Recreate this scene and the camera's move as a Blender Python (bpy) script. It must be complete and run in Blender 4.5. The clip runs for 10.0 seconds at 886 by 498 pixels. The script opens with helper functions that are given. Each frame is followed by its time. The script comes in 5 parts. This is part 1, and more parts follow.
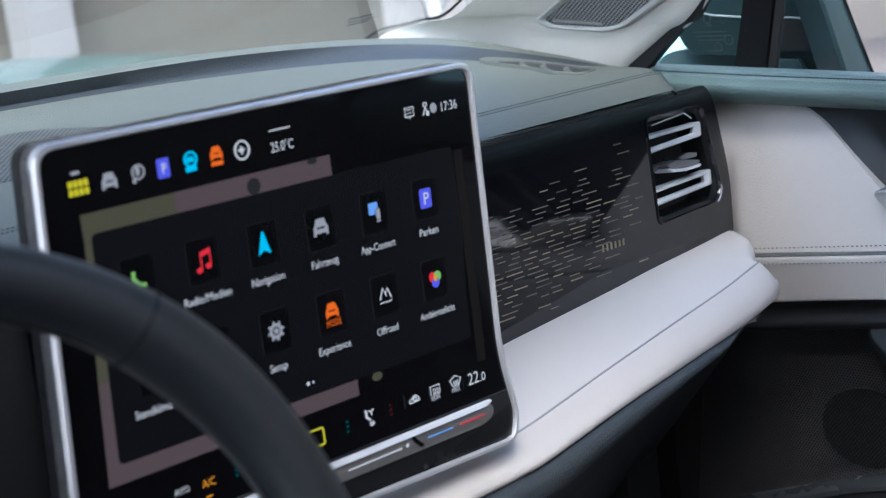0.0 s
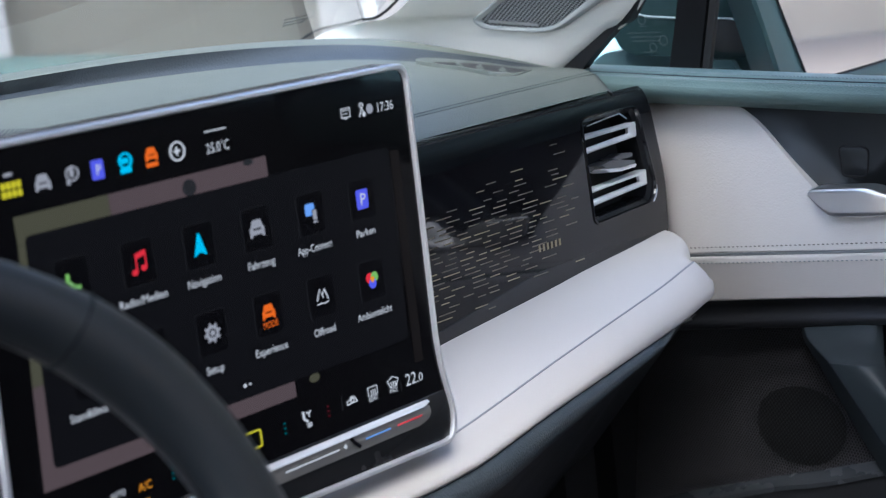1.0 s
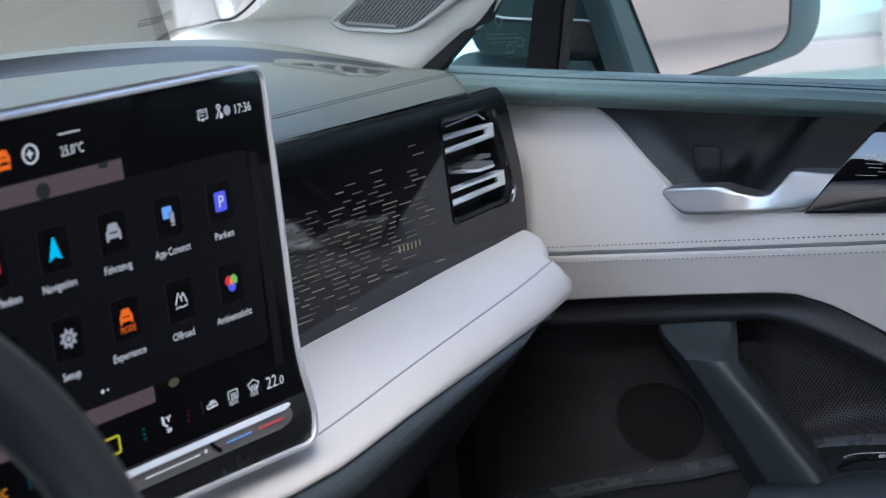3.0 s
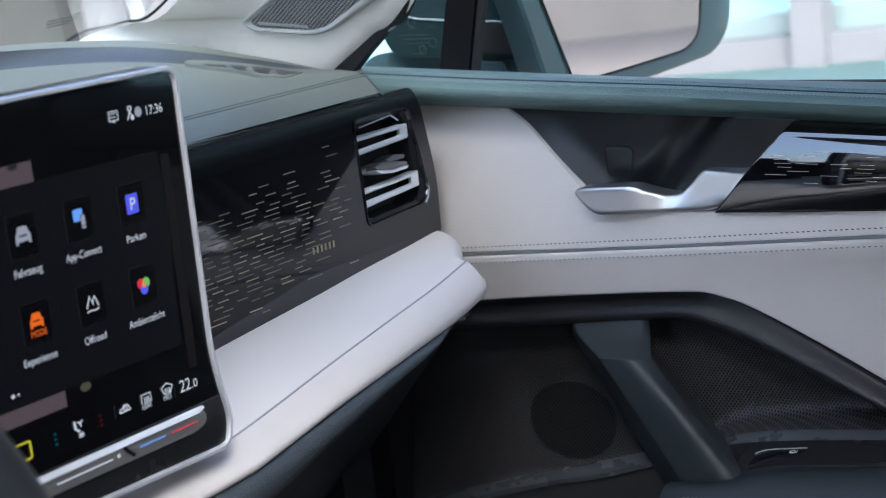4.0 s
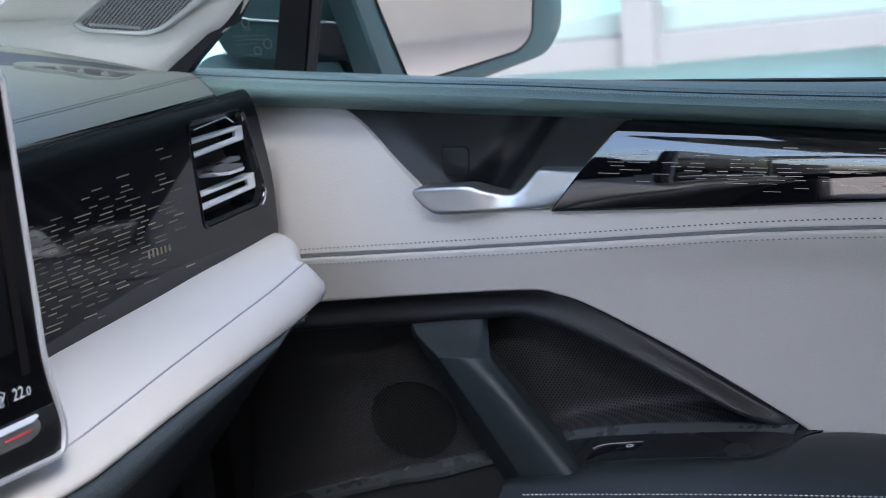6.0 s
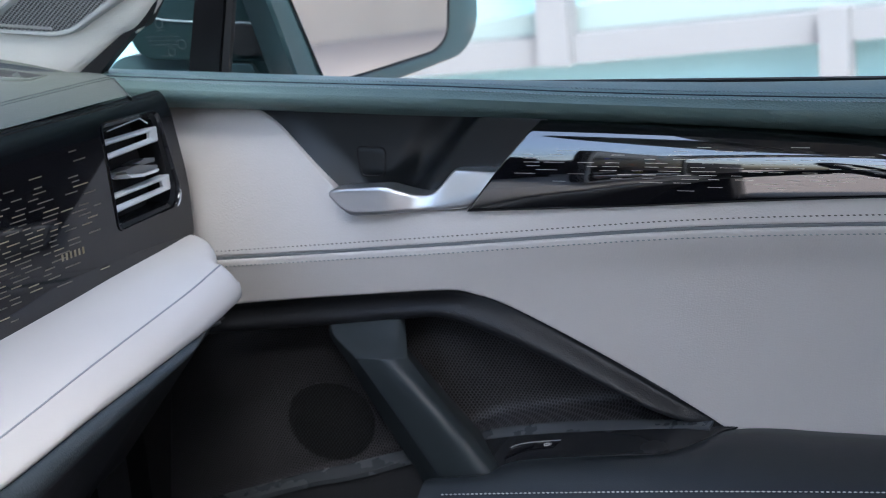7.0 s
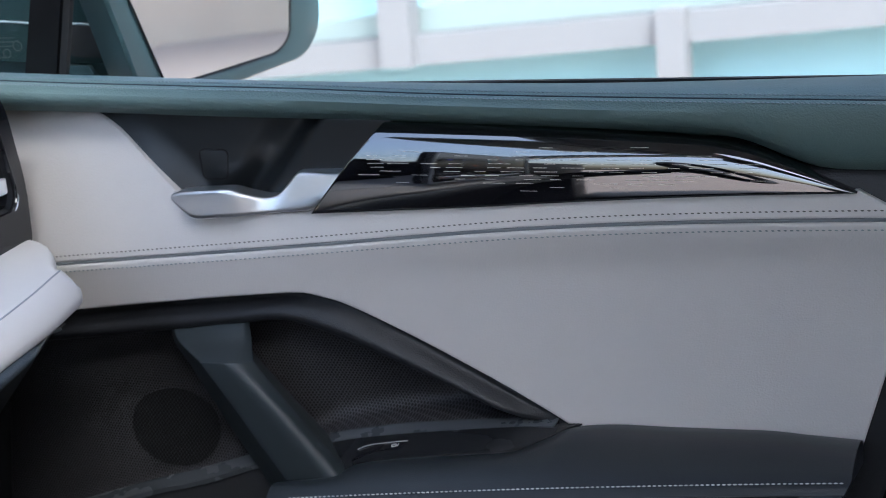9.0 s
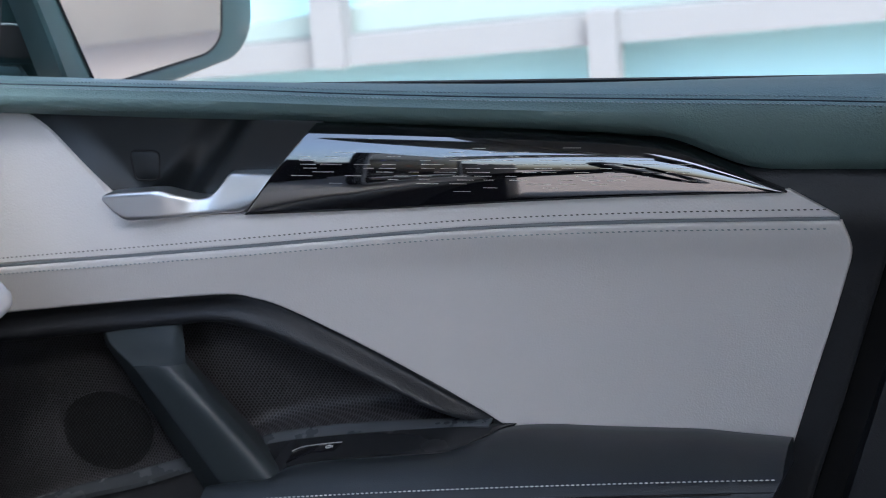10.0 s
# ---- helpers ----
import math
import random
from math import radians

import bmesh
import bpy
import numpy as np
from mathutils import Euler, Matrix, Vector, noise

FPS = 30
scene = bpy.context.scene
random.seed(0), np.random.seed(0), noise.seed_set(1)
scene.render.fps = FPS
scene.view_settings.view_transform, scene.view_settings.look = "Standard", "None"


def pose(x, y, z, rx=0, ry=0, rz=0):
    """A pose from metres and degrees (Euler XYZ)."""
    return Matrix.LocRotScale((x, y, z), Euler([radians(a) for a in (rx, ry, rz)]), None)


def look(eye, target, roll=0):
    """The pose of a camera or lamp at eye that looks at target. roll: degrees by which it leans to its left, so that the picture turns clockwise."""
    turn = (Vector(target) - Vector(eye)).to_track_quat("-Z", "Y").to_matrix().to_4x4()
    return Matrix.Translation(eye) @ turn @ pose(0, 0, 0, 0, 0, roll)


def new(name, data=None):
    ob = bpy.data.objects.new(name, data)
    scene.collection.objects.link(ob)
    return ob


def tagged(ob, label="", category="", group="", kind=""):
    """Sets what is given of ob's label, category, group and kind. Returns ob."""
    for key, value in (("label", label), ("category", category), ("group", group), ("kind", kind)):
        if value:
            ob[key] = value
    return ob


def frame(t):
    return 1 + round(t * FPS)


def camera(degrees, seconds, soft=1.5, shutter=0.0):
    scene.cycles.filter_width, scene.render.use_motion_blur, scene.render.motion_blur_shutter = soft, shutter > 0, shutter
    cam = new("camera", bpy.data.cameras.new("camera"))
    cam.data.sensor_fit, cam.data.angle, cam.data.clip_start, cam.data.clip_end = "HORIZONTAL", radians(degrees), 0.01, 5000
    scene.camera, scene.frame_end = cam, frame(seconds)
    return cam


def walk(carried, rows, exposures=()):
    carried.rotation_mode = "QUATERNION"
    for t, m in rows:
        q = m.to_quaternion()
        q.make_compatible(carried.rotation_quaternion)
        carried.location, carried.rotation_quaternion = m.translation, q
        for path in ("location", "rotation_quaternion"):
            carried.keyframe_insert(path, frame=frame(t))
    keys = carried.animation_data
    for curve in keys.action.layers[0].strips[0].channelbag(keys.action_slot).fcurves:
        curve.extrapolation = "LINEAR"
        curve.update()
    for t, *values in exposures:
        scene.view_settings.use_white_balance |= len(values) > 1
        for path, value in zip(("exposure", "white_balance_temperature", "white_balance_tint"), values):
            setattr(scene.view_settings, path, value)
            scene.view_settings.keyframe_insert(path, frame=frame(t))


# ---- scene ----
# A slow pan on the spot inside a parked car: x points to the car's tail, y to the passenger door, z up.
cam = camera(30.26, 10.0, soft=0.95)
cam.data.dof.use_dof, cam.data.dof.focus_distance, cam.data.dof.aperture_fstop = True, 1.36, 9.0
EXPO = 2.22
EYE = (0.0, 0.0, 1.30)
TURNS = [
    (0.0, 78.019, 6.681, 46.568),
    (0.5, 77.917, 6.596, 45.606),
    (1.0, 77.790, 6.462, 44.346),
    (1.5, 77.672, 6.351, 43.230),
    (2.0, 77.542, 6.242, 41.976),
    (2.5, 77.426, 6.120, 40.806),
    (4.0, 77.019, 5.682, 36.386),
    (4.5, 76.890, 5.534, 35.049),
    (5.0, 76.748, 5.369, 33.529),
    (5.5, 76.629, 5.266, 32.122),
    (7.0, 76.272, 4.871, 27.744),
    (7.5, 76.168, 4.656, 26.367),
    (8.0, 76.068, 4.520, 24.873),
    (8.5, 75.987, 4.368, 23.669),
    (9.0, 75.894, 4.228, 22.301),
    (9.5, 75.822, 4.064, 21.105),
    (10.0, 75.750, 3.915, 19.978),
]
walk(cam, [(t, pose(*EYE, rx, ry, rz)) for t, rx, ry, rz in TURNS], [(0.0, EXPO, 5600, 7), (10.0, EXPO, 5600, 7)])

# ---- light ----
world = bpy.data.worlds.new("sky")
scene.world = world
world.use_nodes = True
wn = world.node_tree
sky = wn.nodes.new("ShaderNodeTexSky")
sky.sky_type, sky.sun_disc, sky.sun_elevation, sky.sun_rotation = "NISHITA", False, radians(52.5), radians(139.4)
sky.dust_density, sky.air_density = 5.0, 1.0
wn.links.new(sky.outputs[0], wn.nodes["Background"].inputs[0])
wn.nodes["Background"].inputs[1].default_value = 0.15
sun = new("sun", bpy.data.lights.new("sun", "SUN"))
sun.data.energy, sun.data.angle, sun.data.color = 0.6, radians(40), (1.0, 0.96, 0.91)
sun.matrix_basis = look((3, -3.5, 6), (0, 0, 0))


# ---- materials ----
def material(name, color, rough=0.5, metal=0.0, grain=0.0, grain_size=0.0015, vary=0.06, vary_size=0.05, coat=0.0, emit=None, power=0.0, spec=0.5):
    m = bpy.data.materials.new(name)
    m.use_nodes = True
    nt = m.node_tree
    b = nt.nodes["Principled BSDF"]
    b.inputs["Roughness"].default_value, b.inputs["Metallic"].default_value = rough, metal
    b.inputs["Coat Weight"].default_value, b.inputs["Coat Roughness"].default_value = coat, 0.02
    b.inputs["Specular IOR Level"].default_value = spec
    b.inputs["Base Color"].default_value = (*color, 1)
    if emit:
        b.inputs["Emission Color"].default_value, b.inputs["Emission Strength"].default_value = (*emit, 1), power
    if vary or grain:
        tc = nt.nodes.new("ShaderNodeTexCoord")
    if vary:
        n = nt.nodes.new("ShaderNodeTexNoise")
        n.inputs["Scale"].default_value, n.inputs["Detail"].default_value = 1 / vary_size, 6
        nt.links.new(tc.outputs["Object"], n.inputs["Vector"])
        mix = nt.nodes.new("ShaderNodeMix")
        mix.data_type = "RGBA"
        mix.inputs[6].default_value = (*[c * (1 - vary) for c in color], 1)
        mix.inputs[7].default_value = (*[min(1, c * (1 + vary)) for c in color], 1)
        nt.links.new(n.outputs[0], mix.inputs[0])
        nt.links.new(mix.outputs[2], b.inputs["Base Color"])
        mr = nt.nodes.new("ShaderNodeMapRange")
        mr.inputs[3].default_value, mr.inputs[4].default_value = max(0.01, rough - 0.07), min(1, rough + 0.07)
        nt.links.new(n.outputs[0], mr.inputs[0])
        nt.links.new(mr.outputs[0], b.inputs["Roughness"])
    if grain:
        v = nt.nodes.new("ShaderNodeTexVoronoi")
        v.feature = "SMOOTH_F1"
        v.inputs["Scale"].default_value = 1 / grain_size
        n2 = nt.nodes.new("ShaderNodeTexNoise")
        n2.inputs["Scale"].default_value, n2.inputs["Detail"].default_value = 0.8 / grain_size, 2
        add = nt.nodes.new("ShaderNodeMath")
        bump = nt.nodes.new("ShaderNodeBump")
        bump.inputs["Strength"].default_value, bump.inputs["Distance"].default_value = grain, grain_size * 0.5
        nt.links.new(tc.outputs["Object"], v.inputs["Vector"])
        nt.links.new(tc.outputs["Object"], n2.inputs["Vector"])
        nt.links.new(v.outputs["Distance"], add.inputs[0])
        nt.links.new(n2.outputs[0], add.inputs[1])
        nt.links.new(add.outputs[0], bump.inputs["Height"])
        nt.links.new(bump.outputs[0], b.inputs["Normal"])
    return m


def dotted(name, color, hole, pitch_x, pitch_z, radius, rough=0.5, depth=1.0, axes="XZ"):
    """Plastic with a staggered grid of moulded pits."""
    m = material(name, color, rough, vary=0.0)
    nt = m.node_tree
    b = nt.nodes["Principled BSDF"]
    tc, sep = nt.nodes.new("ShaderNodeTexCoord"), nt.nodes.new("ShaderNodeSeparateXYZ")
    nt.links.new(tc.outputs["Object"], sep.inputs[0])

    def op(kind, a, c=0.0):
        n = nt.nodes.new("ShaderNodeMath")
        n.operation = kind
        for i, s in enumerate((a, c)):
            if isinstance(s, float):
                n.inputs[i].default_value = s
            else:
                nt.links.new(s, n.inputs[i])
        return n.outputs[0]

    p, q = op("DIVIDE", sep.outputs[axes[0]], pitch_x), op("DIVIDE", sep.outputs[axes[1]], pitch_z)
    far = []
    for shift in (0.0, 0.5):
        a = op("MULTIPLY", op("SUBTRACT", op("FRACT", op("ADD", p, shift)), 0.5), pitch_x)
        c = op("MULTIPLY", op("SUBTRACT", op("FRACT", op("ADD", q, shift)), 0.5), pitch_z)
        far.append(op("SQRT", op("ADD", op("MULTIPLY", a, a), op("MULTIPLY", c, c))))
    near = op("MINIMUM", far[0], far[1])
    mr = nt.nodes.new("ShaderNodeMapRange")
    mr.interpolation_type = "SMOOTHSTEP"
    mr.inputs[1].default_value, mr.inputs[2].default_value = radius * 0.85, radius * 1.12
    nt.links.new(near, mr.inputs[0])
    mix = nt.nodes.new("ShaderNodeMix")
    mix.data_type = "RGBA"
    mix.inputs[6].default_value, mix.inputs[7].default_value = (*hole, 1), (*color, 1)
    nt.links.new(mr.outputs[0], mix.inputs[0])
    nt.links.new(mix.outputs[2], b.inputs["Base Color"])
    bump = nt.nodes.new("ShaderNodeBump")
    bump.inputs["Strength"].default_value, bump.inputs["Distance"].default_value = depth * 0.8, 0.0008
    nt.links.new(mr.outputs[0], bump.inputs["Height"])
    nt.links.new(bump.outputs[0], b.inputs["Normal"])
    return m


def glassy(name, tint, through_colour):
    """Thin clear pane: it lets light through and mirrors more the flatter it is seen."""
    m = bpy.data.materials.new(name)
    m.use_nodes = True
    nt = m.node_tree
    nt.nodes.clear()
    out, mix = nt.nodes.new("ShaderNodeOutputMaterial"), nt.nodes.new("ShaderNodeMixShader")
    clear, gloss, facing = nt.nodes.new("ShaderNodeBsdfTransparent"), nt.nodes.new("ShaderNodeBsdfGlossy"), nt.nodes.new("ShaderNodeLayerWeight")
    curve_up, scale = nt.nodes.new("ShaderNodeMath"), nt.nodes.new("ShaderNodeMath")
    curve_up.operation, curve_up.inputs[1].default_value = "POWER", 4.0
    scale.operation, scale.inputs[1].default_value, scale.inputs[2].default_value = "MULTIPLY_ADD", 0.35, 0.005
    clear.inputs[0].default_value, gloss.inputs[0].default_value = (*through_colour, 1), (*tint, 1)
    gloss.inputs["Roughness"].default_value = 0.0
    nt.links.new(facing.outputs["Facing"], curve_up.inputs[0])
    nt.links.new(curve_up.outputs[0], scale.inputs[0])
    nt.links.new(scale.outputs[0], mix.inputs[0])
    nt.links.new(clear.outputs[0], mix.inputs[1])
    nt.links.new(gloss.outputs[0], mix.inputs[2])
    nt.links.new(mix.outputs[0], out.inputs[0])
    return m


def glow(name, color, power=1.0):
    m = bpy.data.materials.new(name)
    m.use_nodes = True
    b = m.node_tree.nodes["Principled BSDF"]
    b.inputs["Base Color"].default_value, b.inputs["Roughness"].default_value = (0.003, 0.003, 0.004, 1), 0.2
    b.inputs["Specular IOR Level"].default_value = 0.25
    b.inputs["Emission Color"].default_value, b.inputs["Emission Strength"].default_value = (*color, 1), power
    return m


WHITE = material("pale_grey_leatherette", (0.635, 0.61, 0.60), 0.55, grain=0.28, grain_size=0.0016, vary=0.025)
PALE = material("pale_dash_leatherette", (0.555, 0.535, 0.52), 0.75, spec=0.15, grain=0.06, grain_size=0.0014, vary=0.02)
SILL = material("slate_blue_grained_trim", (0.130, 0.196, 0.192), 0.48, spec=0.4, grain=0.6, grain_size=0.0014, vary=0.10)
PAD = material("slate_dash_pad", (0.104, 0.119, 0.107), 0.50, grain=0.45, grain_size=0.0016, vary=0.08)
SOFT = material("charcoal_soft_plastic", (0.025, 0.033, 0.038), 0.53, grain=0.12, grain_size=0.0008, vary=0.10)
LEATHER = material("black_grained_leather", (0.017, 0.018, 0.021), 0.40, spec=0.4, grain=0.5, grain_size=0.0011, vary=0.10)
ARM = material("charcoal_armrest_leather", (0.015, 0.019, 0.023), 0.40, spec=0.45, grain=0.2, grain_size=0.0012, vary=0.10)
HARD = material("black_hard_plastic", (0.018, 0.019, 0.022), 0.5, grain=0.35, grain_size=0.0014, vary=0.1)
SATIN = material("satin_black_plastic", (0.014, 0.015, 0.017), 0.25, vary=0.05, spec=0.3)
GLOSS = material("piano_black", (0.006, 0.006, 0.008), 0.05, vary=0.0, coat=0.15)
BLACK = material("matt_black", (0.006, 0.006, 0.007), 0.7, vary=0.0)
MESH = dotted("moulded_mesh", (0.074, 0.070, 0.076), (0.003, 0.003, 0.003), 0.0037, 0.0054, 0.00135, 0.42)
CONE = dotted("speaker_mesh", (0.030, 0.030, 0.033), (0.001, 0.001, 0.001), 0.0044, 0.0050, 0.0017, 0.45)
SATIN_METAL = material("satin_aluminium", (0.74, 0.75, 0.77), 0.34, metal=1.0, vary=0.03)
FRAME = material("brushed_silver_frame", (0.72, 0.74, 0.78), 0.40, metal=0.55, vary=0.03)
SILVER = material("silver_painted_plastic", (0.80, 0.82, 0.84), 0.30, metal=0.45, vary=0.03)
GOLD_DIM = material("dim_gold_inlay", (0.15, 0.13, 0.10), 0.4, metal=0.3, vary=0.05)
GOLD = material("pale_gold_inlay", (0.27, 0.23, 0.15), 0.4, metal=0.3, vary=0.05)
THREAD = material("light_thread", (0.55, 0.54, 0.52), 0.8, vary=0.1, vary_size=0.004)
THREAD_DARK = material("blue_grey_thread", (0.24, 0.29, 0.30), 0.7, vary=0.1, vary_size=0.004)
THREAD_GREY = material("brown_grey_thread", (0.12, 0.115, 0.11), 0.8, vary=0.1, vary_size=0.004)
SILL_DARK = material("dark_slate_crease", (0.02, 0.03, 0.035), 0.6, vary=0.0)
CREASE = material("pale_crease", (0.27, 0.28, 0.30), 0.8, vary=0.03)
GROOVE = material("grey_piping", (0.20, 0.215, 0.23), 0.5, vary=0.04)
RECESS = material("dark_recess_plastic", (0.013, 0.015, 0.017), 0.38, vary=0.06, grain=0.08, grain_size=0.0008)
RIDGE = material("dark_ridge_trim", (0.010, 0.014, 0.017), 0.6, spec=0.15, grain=0.3, grain_size=0.0014, vary=0.08)
# the pad's slate, darkened to carry the shade on the upright ridge face
PAD_SHADED = material("shaded_slate_pad", (0.034, 0.043, 0.053), 0.42, grain=0.45, grain_size=0.0016, vary=0.08)
PAD_THREAD = material("dark_slate_thread", (0.075, 0.09, 0.088), 0.8, vary=0.1, vary_size=0.004)
# lighter than the glove box: the light along its lid edge is in this colour
LIT_LIP = material("lit_leather_edge", (0.040, 0.050, 0.058), 0.40, grain=0.4, grain_size=0.0014, vary=0.08)
INLAY = material("pale_inlay", (0.70, 0.66, 0.60), 0.4, vary=0.05)
LACQUER = material("mirror_black_lacquer", (0.006, 0.006, 0.008), 0.03, vary=0.0, coat=1.0)
LACQUER.node_tree.nodes["Principled BSDF"].inputs["Coat IOR"].default_value = 2.1
LIP = material("dark_satin_lip", (0.062, 0.069, 0.077), 0.28, vary=0.05)
GLASS = glassy("window_glass", (0.9, 0.95, 0.95), (0.95, 0.97, 0.97))
PILLAR = material("ivory_pillar_cloth", (0.80, 0.79, 0.75), 0.75, vary=0.03)
TEAL = material("teal_grey_paint", (0.05, 0.088, 0.098), 0.3, vary=0.03, coat=0.25)
MIRROR = material("mirror_glass", (0.88, 0.88, 0.88), 0.02, metal=1.0, vary=0.0)
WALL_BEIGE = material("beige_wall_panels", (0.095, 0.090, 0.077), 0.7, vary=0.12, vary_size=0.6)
WALL_CYAN = material("pale_cyan_render", (0.37, 0.64, 0.72), 0.6, vary=0.05, vary_size=0.5)
WALL_WHITE = material("white_render", (0.225, 0.23, 0.24), 0.6, vary=0.04, vary_size=0.5)
PAVE = material("pale_paving", (0.40, 0.33, 0.28), 0.8, vary=0.12, vary_size=0.4)
LINING = material("grey_headlining", (0.24, 0.24, 0.24), 0.9, vary=0.04)


# ---- building helpers ----
def thing(name, label, category, group="", kind=""):
    return tagged(new(name), label, category, group, kind)


def mesh_of(bm, name, mat, angle=40):
    me = bpy.data.meshes.new(name)
    bmesh.ops.recalc_face_normals(bm, faces=bm.faces)
    bm.to_mesh(me)
    bm.free()
    me.materials.append(mat)
    me.shade_smooth()
    me.set_sharp_from_angle(angle=radians(angle))
    return me


def part(name, bm, mat, parent, label="", angle=40, kind=""):
    ob = new(name, mesh_of(bm, name, mat, angle))
    ob.parent = parent
    if label or kind:
        tagged(ob, label, kind=kind)
    return ob


def spline(pts, n):
    """n points on a smooth curve through pts."""
    p = np.array(pts, float)
    if len(p) == 2:
        return p[0] + np.linspace(0, 1, n)[:, None] * (p[1] - p[0])
    p = np.vstack([2 * p[0] - p[1], p, 2 * p[-1] - p[-2]])
    k = len(p) - 3
    out = []
    for s in np.linspace(0, k - 1e-9, n):
        i = int(s)
        t = s - i
        a, b, c, d = p[i:i + 4]
        out.append(0.5 * (2 * b + (c - a) * t + (2 * a - 5 * b + 4 * c - d) * t * t + (3 * b - a - 3 * c + d) * t ** 3))
    return np.array(out)


def curve(*pts):
    """A smooth height as a function of x."""
    s = spline(pts, 40 * len(pts))
    return lambda x: float(np.interp(x, s[:, 0], s[:, 1]))


def loft(rails, closed=False, caps=False):
    """Faces between neighbouring rails of equal length."""
    bm = bmesh.new()
    vs = [[bm.verts.new(p) for p in r] for r in rails]
    k = len(vs)
    for i in range(k if closed else k - 1):
        a, b = vs[i], vs[(i + 1) % k]
        for j in range(len(a) - 1):
            bm.faces.new((a[j], a[j + 1], b[j + 1], b[j]))
    if caps:
        bm.faces.new([v[0] for v in vs])
        bm.faces.new([v[-1] for v in reversed(vs)])
    return bm


def patch(left, right, bottom, top, depth, nu=60, nv=14, roll=0.005, thick=0.02):
    """A moulded door panel in x and z, with rolled edges; depth(x, z) gives its y."""
    bm = bmesh.new()
    ease = lambda n: [0.5 - 0.5 * math.cos(math.pi * i / n) for i in range(n + 1)]
    us, vs = ease(nu), ease(nv)
    grid = []
    for v in vs:
        row = []
        for u in us:
            l, r = left(v), right(v)
            x = l + (r - l) * u
            z0, z1 = bottom(x), top(x)
            z = z0 + (z1 - z0) * v
            d = min(min(v, 1 - v) * abs(z1 - z0), min(u, 1 - u) * abs(r - l))
            y = depth(x, z)
            if d < roll:
                y += roll * (1 - math.sqrt(max(0, 1 - (1 - d / roll) ** 2)))
            row.append(bm.verts.new((x, y, z)))
        grid.append(row)
    for j in range(nv):
        for i in range(nu):
            bm.faces.new((grid[j][i], grid[j][i + 1], grid[j + 1][i + 1], grid[j + 1][i]))
    rim = grid[0][:-1] + [g[-1] for g in grid[:-1]] + grid[-1][:0:-1] + [g[0] for g in grid[:0:-1]]
    back = [bm.verts.new((v.co.x, v.co.y + thick, v.co.z)) for v in rim]
    for i in range(len(rim)):
        j = (i + 1) % len(rim)
        bm.faces.new((rim[i], rim[j], back[j], back[i]))
    return bm


def rounded(pts, radius, seg=5):
    """A closed outline with its corners rounded; radius is one number or one a corner."""
    out = []
    n = len(pts)
    for i in range(n):
        p, a, b = Vector(pts[i]), Vector(pts[i - 1]), Vector(pts[(i + 1) % n])
        r = radius[i] if isinstance(radius, (list, tuple)) else radius
        da, db = (a - p), (b - p)
        k = min(r, da.length * 0.49, db.length * 0.49)
        s, e = p + da.normalized() * k, p + db.normalized() * k
        for j in range(seg + 1):
            t = j / seg
            out.append((1 - t) ** 2 * s + 2 * t * (1 - t) * p + t * t * e)
    return out


def slab(outline, place, d0, d1, bevel=0.0, seg=2):
    """An outline in two dimensions, pushed from d0 to d1; place(a, b, d) gives the point."""
    bm = bmesh.new()
    lo = [bm.verts.new(place(p[0], p[1], d0)) for p in outline]
    hi = [bm.verts.new(place(p[0], p[1], d1)) for p in outline]
    n = len(lo)
    bm.faces.new(lo)
    f = bm.faces.new(list(reversed(hi)))
    for i in range(n):
        bm.faces.new((lo[i], hi[i], hi[(i + 1) % n], lo[(i + 1) % n]))
    if bevel:
        bmesh.ops.bevel(bm, geom=list(f.edges), offset=bevel, segments=seg, profile=0.5, affect="EDGES")
    return bm


def box(x0, x1, y0, y1, z0, z1, bevel=0.0):
    bm = bmesh.new()
    bmesh.ops.create_cube(bm, size=1)
    for v in bm.verts:
        v.co = ((x0 + x1) / 2 + v.co.x * (x1 - x0), (y0 + y1) / 2 + v.co.y * (y1 - y0), (z0 + z1) / 2 + v.co.z * (z1 - z0))
    if bevel:
        bmesh.ops.bevel(bm, geom=bm.edges[:], offset=bevel, segments=2, profile=0.5, affect="EDGES")
    return bm


def tube(path, radius, sides=8, caps=True):
    p = np.array(path, float)
    rails = [[] for _ in range(sides)]
    for i in range(len(p)):
        t = Vector(p[min(i + 1, len(p) - 1)] - p[max(i - 1, 0)]).normalized()
        a = t.cross(Vector((0.3, 0.2, 0.93))).normalized()
        b = t.cross(a)
        for k in range(sides):
            w = 2 * math.pi * k / sides
            rails[k].append(Vector(p[i]) + radius * (math.cos(w) * a + math.sin(w) * b))
    return loft(rails, closed=True, caps=caps)


